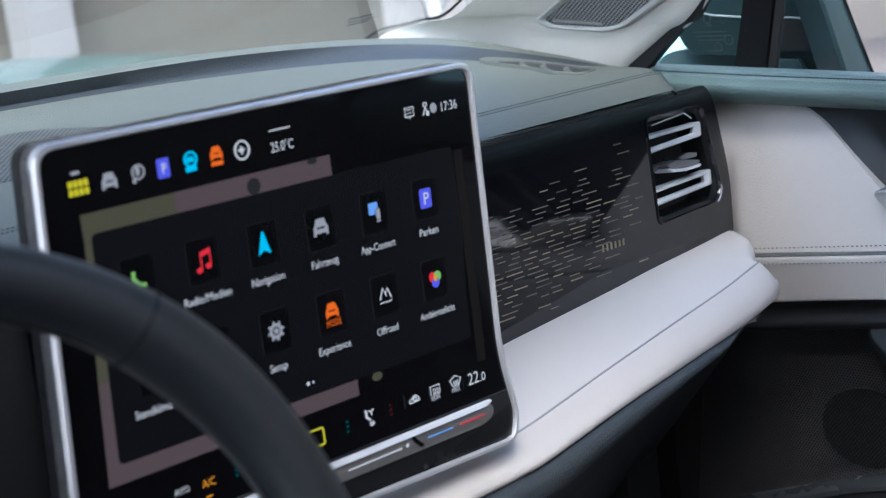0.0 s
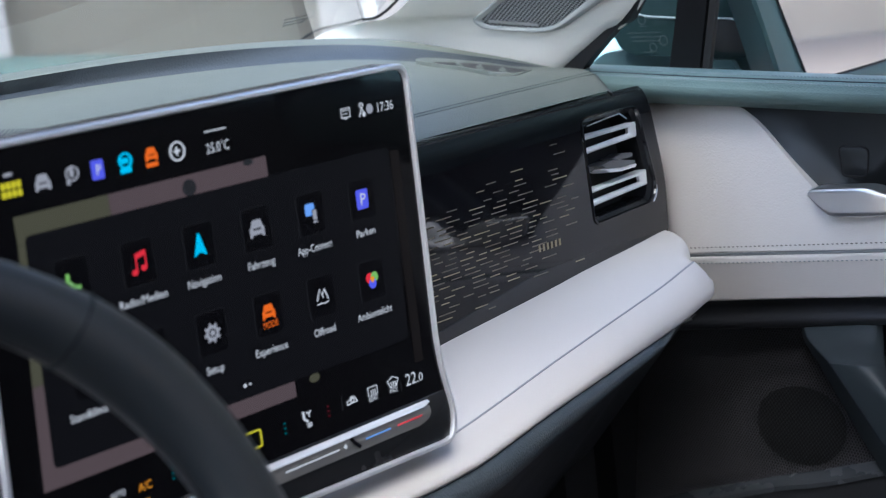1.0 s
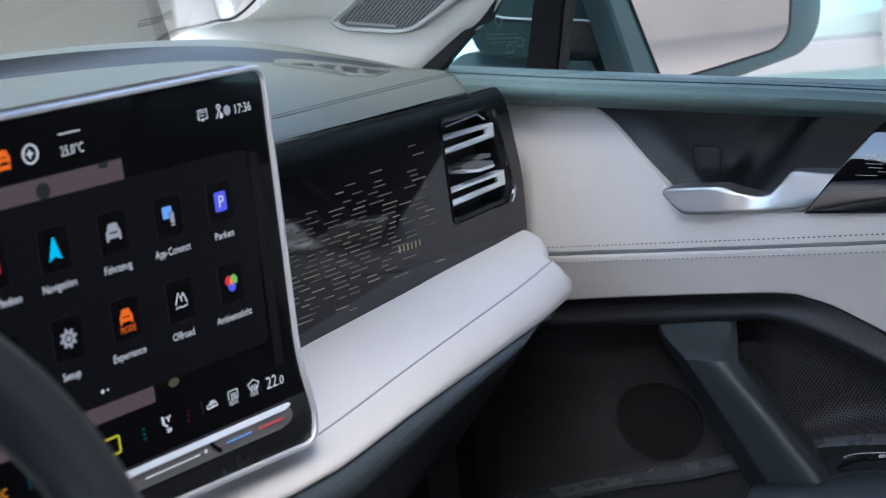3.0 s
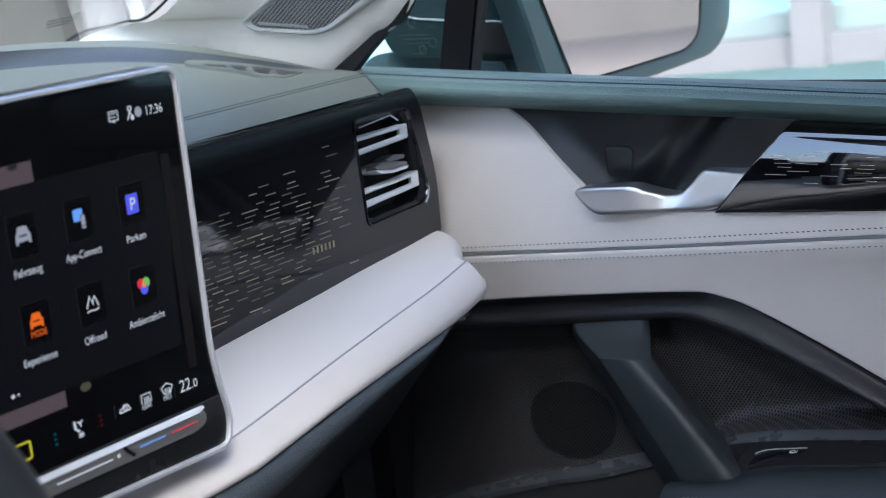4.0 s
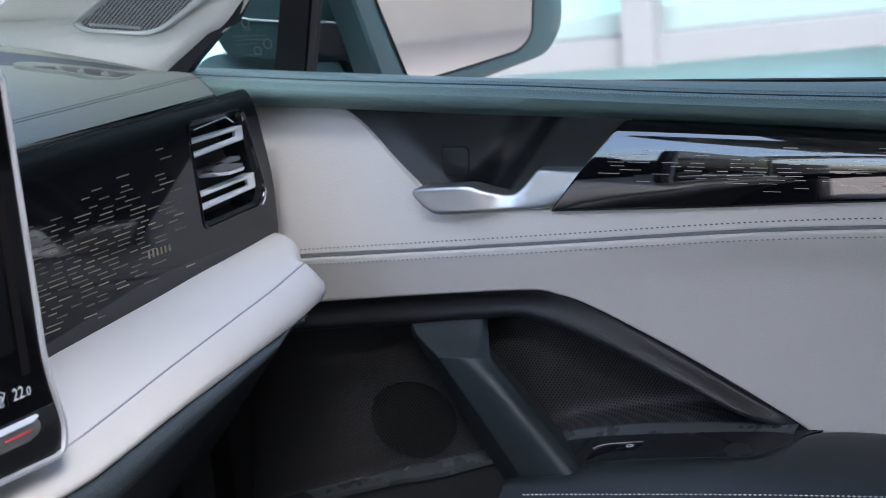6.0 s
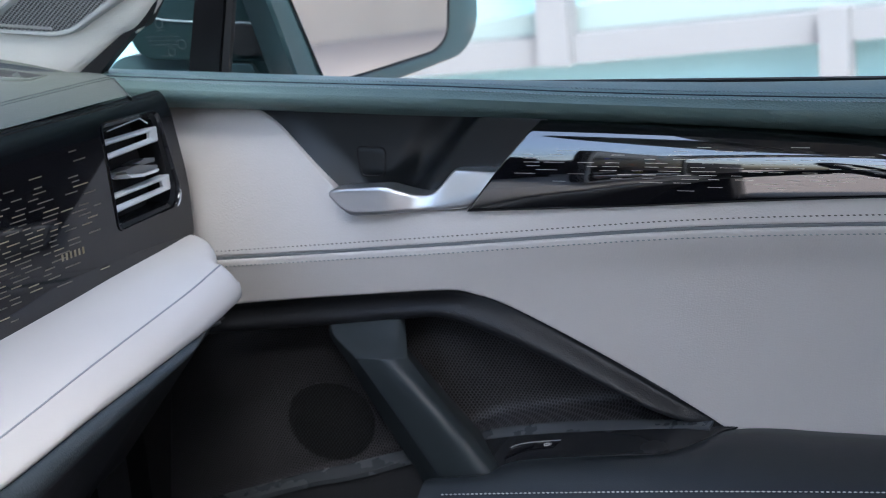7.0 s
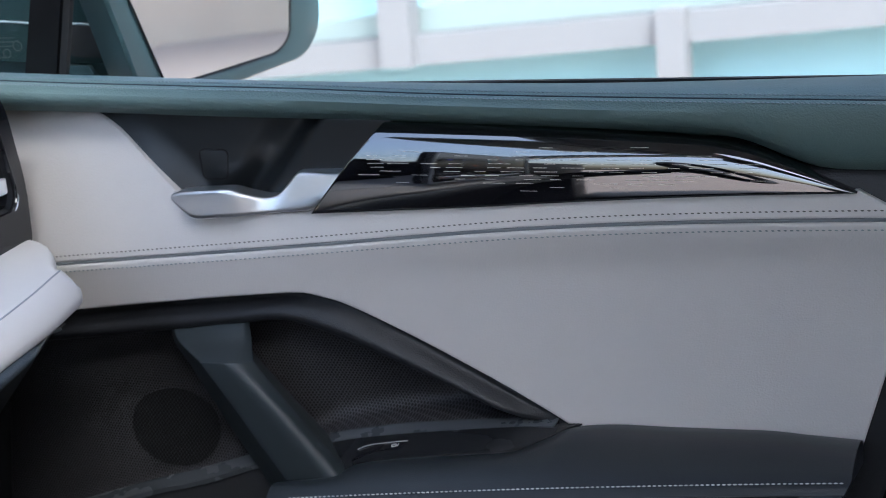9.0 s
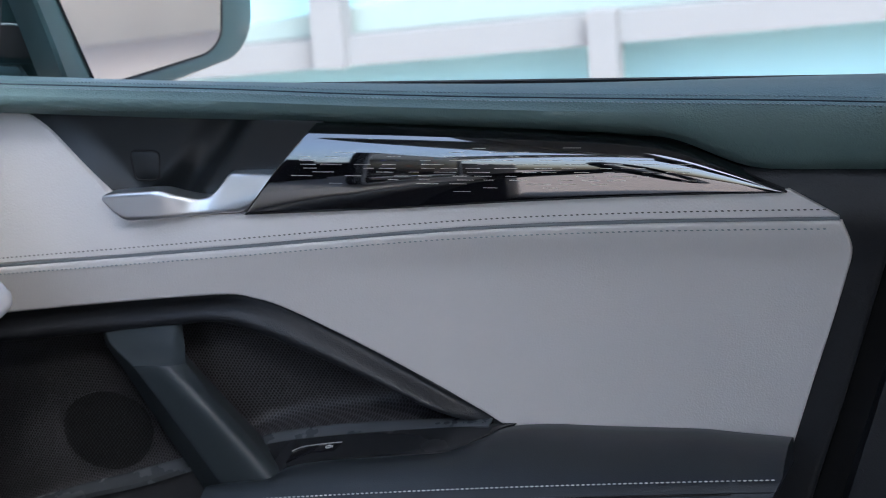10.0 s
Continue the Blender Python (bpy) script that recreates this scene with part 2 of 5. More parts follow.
def stitch_row(path, length=0.0022, pitch=0.0031, radius=0.0005, tilt=0.0):
    """Separate thread stitches, end to end along a path."""
    p = np.array(path, float)
    run = np.concatenate([[0], np.cumsum(np.linalg.norm(np.diff(p, axis=0), axis=1))])
    at = lambda s: Vector([float(np.interp(s, run, p[:, k])) for k in range(3)])
    verts, faces, s = [], [], 0.0
    while s + length < run[-1]:
        a, b = at(s), at(s + length)
        t = (b - a).normalized()
        u = t.cross(Vector((0, 0, 1))).normalized() * radius
        w = t.cross(u).normalized() * radius
        lift = w * tilt
        k = len(verts)
        for q, h in ((a, 0.3), ((a * 2 + b) / 3, 1.0), ((a + b * 2) / 3, 1.0), (b, 0.3)):
            sh = lift * (-1 if h == 0.3 and q is a else (1 if q is b else 0))
            verts += [q + u * h + sh, q + w * h + sh, q - u * h + sh, q - w * h + sh]
        for g in range(3):
            for c in range(4):
                faces.append((k + g * 4 + c, k + g * 4 + (c + 1) % 4, k + g * 4 + 4 + (c + 1) % 4, k + g * 4 + 4 + c))
        s += pitch
    bm = bmesh.new()
    vs = [bm.verts.new(v) for v in verts]
    for f in faces:
        bm.faces.new([vs[i] for i in f])
    return bm


def merged(*bms):
    out = bmesh.new()
    for b in bms:
        me = bpy.data.meshes.new("piece")
        b.to_mesh(me)
        b.free()
        out.from_mesh(me)
        bpy.data.meshes.remove(me)
    return out


const = lambda v: (lambda *_: v)
step = lambda a, b, x: (lambda t: t * t * (3 - 2 * t))(min(1, max(0, (x - a) / (b - a))))

# ---- ground and surroundings ----
ground = tagged(new("ground", mesh_of(box(-60, 60, -60, 60, -0.2, 0.0), "ground", PAVE)), "pale beige paved ground outside the car", "ground", kind="structure")
building = thing("building", "pale modern building with white columns and cyan wall", "building")
part("wall", box(-6.0, 12, 6.30, 6.6, 0.0, 0.75), WALL_CYAN, building, "pale cyan lower wall")
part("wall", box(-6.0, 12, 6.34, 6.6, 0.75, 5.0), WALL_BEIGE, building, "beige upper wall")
part("beam", slab([(-9, 0.030), (3, 0.769), (3, 0.887), (-9, 0.148)], lambda a, b, d: (a, d, b), 6.0, 6.29), WALL_WHITE, building, "white beam")
part("band", slab([(-4, 0.460), (3, 0.891), (3, 1.34), (-4, 0.475)], lambda a, b, d: (a, d, b), 6.10, 6.33), material("pale_green_band", (0.27, 0.33, 0.32), 0.6, vary=0.04), building, "pale green band")
for x0, x1, z0, z1 in ((-2.775, -2.64, 0.42, 4.0), (-1.64, -1.53, 0.0, 0.62), (0.20, 0.31, 0.0, 4.0), (2.4, 2.5, 0.0, 4.0)):
    part("column", box(x0, x1, 5.94, 6.05, z0, z1), WALL_WHITE, building, "white column")
part("corner_column", box(-6.86, -6.2, 5.95, 6.29, 0.0, 5.0), WALL_WHITE, building, "white corner column")
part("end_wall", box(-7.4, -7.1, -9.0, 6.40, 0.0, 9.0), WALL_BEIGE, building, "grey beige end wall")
part("far_wall", box(9.0, 9.3, -4.0, 16.0, 0.0, 5.0), material("pale_far_wall", (0.90, 0.70, 0.53), 0.8, vary=0.16, vary_size=0.35), building, "beige far wall")
part("column", box(-7.05, -6.85, 3.79, 4.03, 0.80, 5.0), WALL_WHITE, building, "white column")

# ---- car shell ----
shell = thing("car_cabin", "closed cabin shell of the parked car", "car")
# unseen roof, with a gap added between its pieces for light from above
for x0, x1, y0, y1 in ((-0.72, -0.48, -0.12, 1.33), (0.0, 1.8, -0.12, 1.33), (-0.48, 0.0, -0.12, 0.18), (-0.48, 0.0, 0.62, 1.33)):
    part("roof_lining", box(x0, x1, y0, y1, 1.60, 1.66), LINING, shell)
# unseen box added to keep sky out of the door strip's reflection
part("windscreen_header", box(-0.96, -0.72, -0.12, 0.82, 1.57, 1.62, 0.01), LINING, shell)
part("floor_pan", box(-1.9, 1.8, -0.2, 1.45, 0.28, 0.33), HARD, shell)
part("rear_wall", box(1.75, 1.8, -0.2, 1.45, 0.3, 1.05), LINING, shell)
part("rear_pillar", box(1.55, 1.75, 1.405, 1.45, 1.06, 1.60), LINING, shell)
part("driver_side", box(-0.30, 1.75, -0.22, -0.16, 0.3, 1.02), HARD, shell)
# unseen uprights added to limit the light from the driver's side
for x0, x1 in ((-0.30, 0.60), (1.40, 1.75)):
    part("driver_side_pillar", box(x0, x1, -0.22, -0.16, 1.02, 1.60), LINING, shell)
# unseen panels that narrow the open driver's door, to hold back low light
part("driver_kick_panel", box(-1.3, -0.93, -0.24, -0.16, 0.3, 1.00, 0.02), HARD, shell)
part("driver_seat_side", box(-0.46, -0.30, -0.24, -0.16, 0.3, 1.02, 0.02), HARD, shell)
part("driver_sill", box(-0.93, -0.46, -0.24, -0.14, 0.3, 0.66, 0.02), HARD, shell)
part("driver_front_pillar", loft([[(-1.46, -0.20, 1.00), (-0.64, -0.12, 1.62)], [(-1.46, -0.12, 1.00), (-0.64, -0.04, 1.62)], [(-1.37, -0.12, 1.00), (-0.55, -0.04, 1.62)], [(-1.37, -0.20, 1.00), (-0.55, -0.12, 1.62)]], closed=True, caps=True), PILLAR, shell, "ivory driver's pillar")
# unseen rail, set low and grey to darken the strip's upper reflection
part("driver_roof_rail", box(-0.60, 1.75, -0.20, -0.10, 1.44, 1.64, 0.02), LINING, shell)
part("rear_door", box(-0.02, 1.75, 1.40, 1.46, 0.3, 1.06, 0.02), HARD, shell)
part("bulkhead", box(-1.46, -1.43, -0.2, 1.45, 0.3, 1.10), HARD, shell)
hood = curve((-0.30, 1.130), (0.0, 1.165), (0.40, 1.188), (0.80, 1.178), (1.215, 1.144), (1.553, 1.103), (1.70, 1.06))
ys = np.linspace(-0.25, 1.66, 40)
part("bonnet", loft([[(x, y, hood(y) - drop) for y in ys] for x, drop in ((-1.48, 0.11), (-1.75, 0.055), (-2.05, 0.015), (-2.22, 0.002), (-2.30, 0.0), (-2.36, 0.012), (-2.42, 0.06), (-2.44, 0.4))]), material("teal_bonnet_paint", (0.075, 0.175, 0.165), 0.22, vary=0.02, coat=0.6), shell, "teal painted bonnet", 60)
part("front_body", box(-2.40, -1.48, -0.22, 1.48, 0.22, 0.92, 0.03), HARD, shell)
part("underbody", box(-2.2, 1.7, -0.05, 1.30, 0.0, 0.285), HARD, shell)
part("cowl_side", box(-1.46, -1.13, 1.33, 1.45, 0.3, 1.06), BLACK, shell)

# ---- passenger door ----
door = thing("door_1", "pale grey and black front passenger door trim, closed", "car door", kind="structure")
seam_z = curve((-1.10, 0.903), (-0.974, 0.915), (-0.72, 0.939), (-0.503, 0.960), (-0.341, 0.970), (-0.162, 0.976), (-0.10, 0.977))


def trim_y(x, z):
    d = z - seam_z(x)
    if d > 0:
        return 1.315 + 0.22 * d
    k = step(-0.80, -0.45, x)
    s = max(0.0, -d - 0.004)
    return 1.315 + (1 - k) * 0.25 * max(0.0, -d - 0.008) + k * (0.13 * s + 0.008 * (1 - math.exp(-(s / 0.026) ** 2)))


upper_top = curve((-1.10, 1.064), (-0.996, 1.063), (-0.945, 1.062), (-0.934, 1.058), (-0.912, 1.044), (-0.878, 1.013), (-0.849, 0.987), (-0.828, 0.968), (-0.815, 0.9645),
                  (-0.697, 0.972), (-0.442, 0.988), (-0.201, 0.999), (-0.10, 1.0))
lower_bottom = curve((-1.10, 0.848), (-0.99, 0.862), (-0.856, 0.878), (-0.737, 0.890), (-0.703, 0.887), (-0.665, 0.874), (-0.571, 0.826), (-0.494, 0.783), (-0.466, 0.7655),
                     (-0.455, 0.764), (-0.335, 0.768), (-0.205, 0.765), (-0.10, 0.764))
part("upper_panel", patch(const(-1.09), lambda v: -0.160 - 0.041 * v, lambda x: seam_z(x) + 0.0017, upper_top, trim_y, 150, 14, 0.0016), WHITE, door, "pale grey leatherette upper trim")
side = curve((0.0, -0.205), (0.3, -0.186), (0.526, -0.171), (0.75, -0.157), (0.88, -0.151), (1.0, -0.158))
part("lower_panel", patch(const(-1.09), side, lower_bottom, lambda x: seam_z(x) - 0.0017, trim_y, 150, 40, 0.0025), WHITE, door, "pale grey leatherette lower trim")
seam_path = [(x, 1.3185, seam_z(x)) for x in np.linspace(-1.08, -0.160, 60)]
part("piping", tube(seam_path, 0.0023, 8), GROOVE, door, "grey piping in the seam")
for dz, thread in ((0.0078, THREAD_GREY), (-0.0082, THREAD_DARK)):
    row = [(x, trim_y(x, seam_z(x) + dz) - 0.0004, seam_z(x) + dz) for x in np.linspace(-1.08, -0.168, 120)]
    part("stitching", stitch_row(row, 0.0029, 0.0052, 0.0006, tilt=0.3), thread, door, "row of thread stitches", kind="stuff")

# belt line bolster
sill_low = curve((-1.16, 1.068), (-0.964, 1.064), (-0.777, 1.058), (-0.626, 1.054), (-0.417, 1.046), (-0.330, 1.041), (-0.295, 1.036), (-0.252, 1.019), (-0.225, 1.012), (-0.20, 1.0105), (-0.125, 1.011), (-0.02, 1.011))
sill_edge = curve((-1.16, 1.106), (-1.06, 1.1015), (-0.956, 1.0969), (-0.825, 1.0924), (-0.705, 1.0885), (-0.593, 1.0833), (-0.487, 1.0797), (-0.386, 1.0772), (-0.289, 1.0752), (-0.197, 1.0734), (-0.123, 1.0713), (-0.02, 1.069))
sill_far = curve((-1.22, 1.098), (-1.07, 1.093), (-0.92, 1.087), (-0.75, 1.080), (-0.525, 1.077), (-0.357, 1.077), (-0.13, 1.081), (-0.02, 1.083))
xs = np.concatenate([np.linspace(-1.16, -0.36, 50), np.linspace(-0.35, -0.18, 30), np.linspace(-0.17, -0.02, 10)])
rails = [[(x, y, f(x)) for x in xs] for y, f in (
    (1.400, lambda x: sill_low(x) - 0.01), (1.352, lambda x: sill_low(x) - 0.001), (1.340, lambda x: sill_low(x)), (1.330, lambda x: sill_low(x) + 0.004), (1.3215, lambda x: sill_low(x) + 0.010),
    (1.3145, lambda x: 0.72 * sill_low(x) + 0.28 * sill_edge(x)), (1.3095, lambda x: 0.5 * sill_low(x) + 0.5 * sill_edge(x)), (1.3080, lambda x: 0.3 * sill_low(x) + 0.7 * sill_edge(x)), (1.3088, lambda x: sill_edge(x) - 0.0095),
    (1.3118, lambda x: sill_edge(x) - 0.0048), (1.3160, lambda x: sill_edge(x) - 0.0006), (1.3180, lambda x: sill_edge(x) - 0.0008), (1.3200, lambda x: sill_edge(x) + 0.0008), (1.326, lambda x: 0.1 * sill_far(x) + 0.9 * sill_edge(x) + 0.0030),
    (1.340, lambda x: 0.3 * sill_far(x) + 0.7 * sill_edge(x) + 0.0050), (1.370, lambda x: 0.65 * sill_far(x) + 0.35 * sill_edge(x) + 0.004), (1.400, sill_far), (1.405, lambda x: sill_far(x) - 0.003), (1.406, lambda x: sill_far(x) - 0.05))]
part("belt_trim", loft(rails, closed=True, caps=True), SILL, door, "slate blue grained belt trim", 85)
for y, dz in ((1.3135, -0.0032), (1.3232, 0.0019)):
    part("stitching", stitch_row([(x, y - 0.0003, sill_edge(x) + dz + 0.0005) for x in np.linspace(-1.12, -0.03, 120)], 0.0030, 0.0040, 0.0008, tilt=0.6), THREAD_DARK, door, "row of blue grey stitches", kind="stuff")
part("belt_seam", tube([(x, 1.3178, sill_edge(x) - 0.0002) for x in np.linspace(-1.12, -0.03, 80)], 0.0007, 6), SILL_DARK, door, "dark seam")
part("weather_strip", box(-1.15, -0.02, 1.407, 1.416, 1.05, 1.078), BLACK, door, "black rubber window seal")

# handle recess


def recess_y(x, z):
    s = (x + 0.740) - 0.88 * (z - 1.001)
    edge = 0.78 * (x + 0.934) + 0.94 * (z - 1.058) * 0.65
    flush = trim_y(x, z) + 0.0035
    y = 1.349 + 0.012 * step(-0.060, -0.030, s) * (1 - step(-0.030, 0.004, s)) - 0.0100 * step(-0.024, 0.006, s)
    return flush + (y - flush) * step(0.004, 0.05, edge)


part("handle_recess", patch(lambda v: -0.875 - 0.085 * v, lambda v: -0.694 + 0.076 * v, const(0.962), lambda x: sill_low(x) + 0.002, recess_y, 70, 26, 0.002), RECESS, door, "charcoal moulded recess behind the handle")
cap = rounded([(-0.832, 1.025), (-0.800, 1.024), (-0.803, 0.996), (-0.829, 0.996)], 0.006)
part("blank_cap", slab(cap, lambda a, b, d: (a, recess_y(a, b) + d, b), 0.004, -0.0004, 0.0006), RECESS, door, "square blanking cap")
rim = [(p[0], recess_y(p[0], p[1]) + 0.0002, p[1]) for p in cap]
part("cap_gap", tube(rim + rim[:1], 0.0013, 6, False), BLACK, door)

# door lever
lever_top = curve((-0.843, 0.9875), (-0.836, 0.9915), (-0.80, 0.9945), (-0.780, 0.9950), (-0.765, 0.9905), (-0.748, 0.9855), (-0.736, 0.9875), (-0.727, 0.996), (-0.718, 1.0060), (-0.712, 1.0085), (-0.664, 1.0095))
lever_low = curve((-0.843, 0.9855), (-0.836, 0.978), (-0.828, 0.971), (-0.818, 0.9660), (-0.80, 0.9665), (-0.714, 0.9725), (-0.699, 0.9750), (-0.688, 0.981), (-0.672, 1.000), (-0.664, 1.0085))
part("door_lever", patch(const(-0.843), const(-0.664), lever_low, lever_top,
     lambda x, z: 1.305 + 0.010 * step(-0.79, -0.735, x) + 0.012 * step(0.972, 1.006, z + 0.35 * (-0.72 - x)) * step(-0.77, -0.72, x), 70, 14, 0.0035, 0.018), SATIN_METAL, door, "satin silver door release lever")

# glossy strip with fine inlaid lines
strip_low = curve((-0.71, 0.9705), (-0.551, 0.979), (-0.444, 0.986), (-0.318, 0.993), (-0.202, 0.9972), (-0.19, 0.9975))
strip_top = curve((-0.71, 1.0545), (-0.625, 1.0535), (-0.506, 1.049), (-0.392, 1.043), (-0.325, 1.038), (-0.290, 1.031), (-0.252, 1.0175), (-0.203, 0.9985), (-0.19, 0.9978))


def strip_y(x, z):
    v = (z - strip_low(x)) / max(0.004, strip_top(x) - strip_low(x))
    v = min(max(v, 0), 1)
    return 1.3135 + (strip_top(x) - strip_low(x)) * (0.171 * v ** 3.5 + 0.9 * max(0.0, v - 0.77) ** 2)


decor = part("decor_strip", patch(lambda v: -0.6985 + 0.0735 * v, const(-0.2015), strip_low, strip_top, strip_y, 90, 30, 0.0018), LACQUER, door, "piano black decor strip")
rng = random.Random(7)
marks = []
for i in range(300):
    x = -0.44 + rng.gauss(0, 0.085)
    f = rng.gauss(0.50, 0.14)
    if not (-0.66 < x < -0.28 and 0.14 < f < 0.86):
        continue
    z = strip_low(x) + f * (strip_top(x) - strip_low(x))
    z = round(z / 0.0034) * 0.0034 + 0.03 * 0.12 * (x + 0.45)
    l = rng.choice((0.010, 0.013, 0.016, 0.021))
    if any(abs(z - c) < 0.002 and abs(x - a) < (l + b) / 2 + 0.004 for a, c, b in marks):
        continue
    marks.append((x, z, l))
    if len(marks) > 84:
        break
for x, z, l in marks:
    part("inlay_line", slab([(x - l / 2, z - 0.00019), (x + l / 2, z - 0.00019), (x + l / 2, z + 0.00019), (x - l / 2, z + 0.00019)], lambda a, b, d: (a, strip_y(a, b) + d, b), 0.0002, -0.00015), INLAY, decor)

# dark arch, mesh and loudspeaker
arch_low = curve((-1.10, 0.812), (-1.02, 0.823), (-0.896, 0.839), (-0.797, 0.852), (-0.753, 0.857), (-0.717, 0.850), (-0.636, 0.822), (-0.535, 0.781), (-0.500, 0.7685), (-0.462, 0.7640))


ARCH_V, ARCH_Y = spline([(0.0, 1.353), (0.05, 1.339), (0.15, 1.3325), (0.32, 1.3305), (0.52, 1.3350), (0.78, 1.3435), (1.0, 1.3425)], 60).T


def arch_y(x, z):
    v = (z - arch_low(x)) / max(0.004, lower_bottom(x) - arch_low(x))
    y = float(np.interp(v, ARCH_V, ARCH_Y))
    return y + step(-0.54, -0.478, x) * (trim_y(x, z) + 0.003 - y)


part("arch_trim", patch(const(-1.09), const(-0.4635), arch_low, lambda x: lower_bottom(x) + 0.0015, arch_y, 110, 28, 0.001), LEATHER, door, "black grained arch trim")
part("arch_lip", tube([(x, arch_y(x, arch_low(x)) - 0.0008, arch_low(x) - 0.0004) for x in np.linspace(-1.08, -0.50, 80)], 0.0007, 6), LIP, door, "thin edge below the arch")
mesh_low = curve((-1.14, 0.595), (-1.06, 0.628), (-0.9743, 0.6572), (-0.9373, 0.6697), (-0.8872, 0.6844), (-0.8521, 0.6956), (-0.8177, 0.7066), (-0.765, 0.7225), (-0.718, 0.7382), (-0.6864, 0.7460), (-0.6556, 0.7520), (-0.6254, 0.7566), (-0.5666, 0.7635), (-0.5098, 0.7690), (-0.4766, 0.7715))


def mesh_y(x, z):
    """Leaning back on the speaker side, hollow behind the pull handle."""
    u, k = max(0.0, z - mesh_low(x)), step(-0.80, -0.70, x)
    front = 1.3500 + 0.008 * (1 - math.exp(-u / 0.004)) + 0.20 * u
    hollow = 1.3500 + 0.042 * (1 - math.exp(-u / 0.006)) - 0.22 * u
    return front * (1 - k) + hollow * k


part("mesh_panel", patch(const(-1.14), const(-0.49), mesh_low, lambda x: max(arch_low(x) + 0.006, mesh_low(x) + 0.002), mesh_y, 90, 60, 0.0005), MESH, door, "black moulded mesh panel")
lip_low = curve((-1.14, 0.589), (-1.06, 0.622), (-0.971, 0.6523), (-0.9126, 0.6712), (-0.8843, 0.6783), (-0.8494, 0.6889), (-0.815, 0.7013), (-0.765, 0.7185), (-0.7195, 0.7352), (-0.6818, 0.7440), (-0.6512, 0.7492), (-0.6212, 0.7539), (-0.5627, 0.7619), (-0.5069, 0.7684), (-0.4766, 0.7705))
xs = np.linspace(-1.13, -0.480, 90)
part("mesh_lip", loft([[(x, 1.352, mesh_low(x) + 0.0015) for x in xs], [(x, 1.3462, mesh_low(x) + 0.0006) for x in xs], [(x, 1.3425, 0.4 * mesh_low(x) + 0.6 * lip_low(x)) for x in xs], [(x, 1.3385, lip_low(x) + 0.0006) for x in xs],
     [(x, 1.3365, lip_low(x) - 0.0008) for x in xs], [(x, 1.3375, lip_low(x) - 0.006) for x in xs], [(x, 1.352, lip_low(x) - 0.008) for x in xs]], closed=True, caps=True), LIP, door, "smooth lip below the mesh", 60)
disc = [(-0.9070 + 0.0553 * math.cos(a), 0.7275 + 0.0395 * math.sin(a)) for a in np.linspace(0, 2 * math.pi, 49)[:-1]]
part("loudspeaker", slab(disc, lambda a, b, d: (a, mesh_y(a, b) - 0.001 + d, b), 0.002, -0.0012), CONE, door, "round black loudspeaker grille")
part("pocket_wall", patch(const(-1.20), const(-0.745), const(0.45), lambda x: lip_low(x) - 0.0022, const(1.3395), 40, 8, 0.006), HARD, door, "black door pocket wall")

part("backing", box(-1.12, -0.08, 1.425, 1.435, 0.42, 1.05), BLACK, door)

# pull handle
LB = [(-0.8865, 1.348, 0.8422), (-0.8839, 1.347, 0.8264), (-0.8644, 1.342, 0.804), (-0.8569, 1.338, 0.7974), (-0.8195, 1.335, 0.7398), (-0.7899, 1.33, 0.702), (-0.7708, 1.33, 0.6717)]
FL = [(-0.8773, 1.338, 0.8457), (-0.8614, 1.32, 0.8374), (-0.8233, 1.292, 0.8276), (-0.8148, 1.2865, 0.8232), (-0.7763, 1.285, 0.7716), (-0.7495, 1.285, 0.7339), (-0.7293, 1.285, 0.7044)]
FR = [(-0.7938, 1.334, 0.8575), (-0.7889, 1.314, 0.8415), (-0.7822, 1.287, 0.8323), (-0.7743, 1.281, 0.8275), (-0.732, 1.275, 0.7899), (-0.6999, 1.275, 0.7529), (-0.6681, 1.275, 0.7143)]
RR = [(-0.794, 1.347, 0.8518), (-0.7817, 1.327, 0.8407), (-0.7695, 1.306, 0.8297), (-0.7632, 1.302, 0.8222), (-0.7306, 1.3, 0.7845), (-0.6963, 1.3, 0.7459), (-0.6669, 1.3, 0.7146)]
back = lambda r, y, k: [(p[0] * k, max(p[1] + 0.004, y), p[2]) for p in r]
rails = [spline(r, 60) for r in (LB, FL, FR, RR, back(RR, 1.354, 1.05), back(LB, 1.354, 1.0))]
soft_rails = []
for i, r in enumerate(rails):
    a, b = rails[i - 1], rails[(i + 1) % len(rails)]
    w = (0.05, 0.07, 0.40, 0.12, 0.05, 0.05)[i]
    p, q = r + (a - r) * w, r + (b - r) * w
    soft_rails += [(1 - k) ** 2 * p + 2 * k * (1 - k) * r + k * k * q for k in (0.0, 0.2, 0.4, 0.6, 0.8, 1.0)]
part("pull_handle", loft(soft_rails, closed=True, caps=True), SOFT, door, "charcoal slanted pull handle", 55)

# armrest
arm_back = curve((-0.7458, 0.7067), (-0.714, 0.713), (-0.69, 0.7172), (-0.6768, 0.7197), (-0.6712, 0.7250), (-0.6594, 0.7319), (-0.6365, 0.7373), (-0.6071, 0.7422), (-0.5499, 0.7499), (-0.5173, 0.7536), (-0.503, 0.7552), (-0.4899, 0.7596), (-0.4768, 0.7641), (-0.4543, 0.7712),
                 (-0.384, 0.7712), (-0.3219, 0.7725), (-0.2812, 0.7732), (-0.2463, 0.771), (-0.19, 0.768))
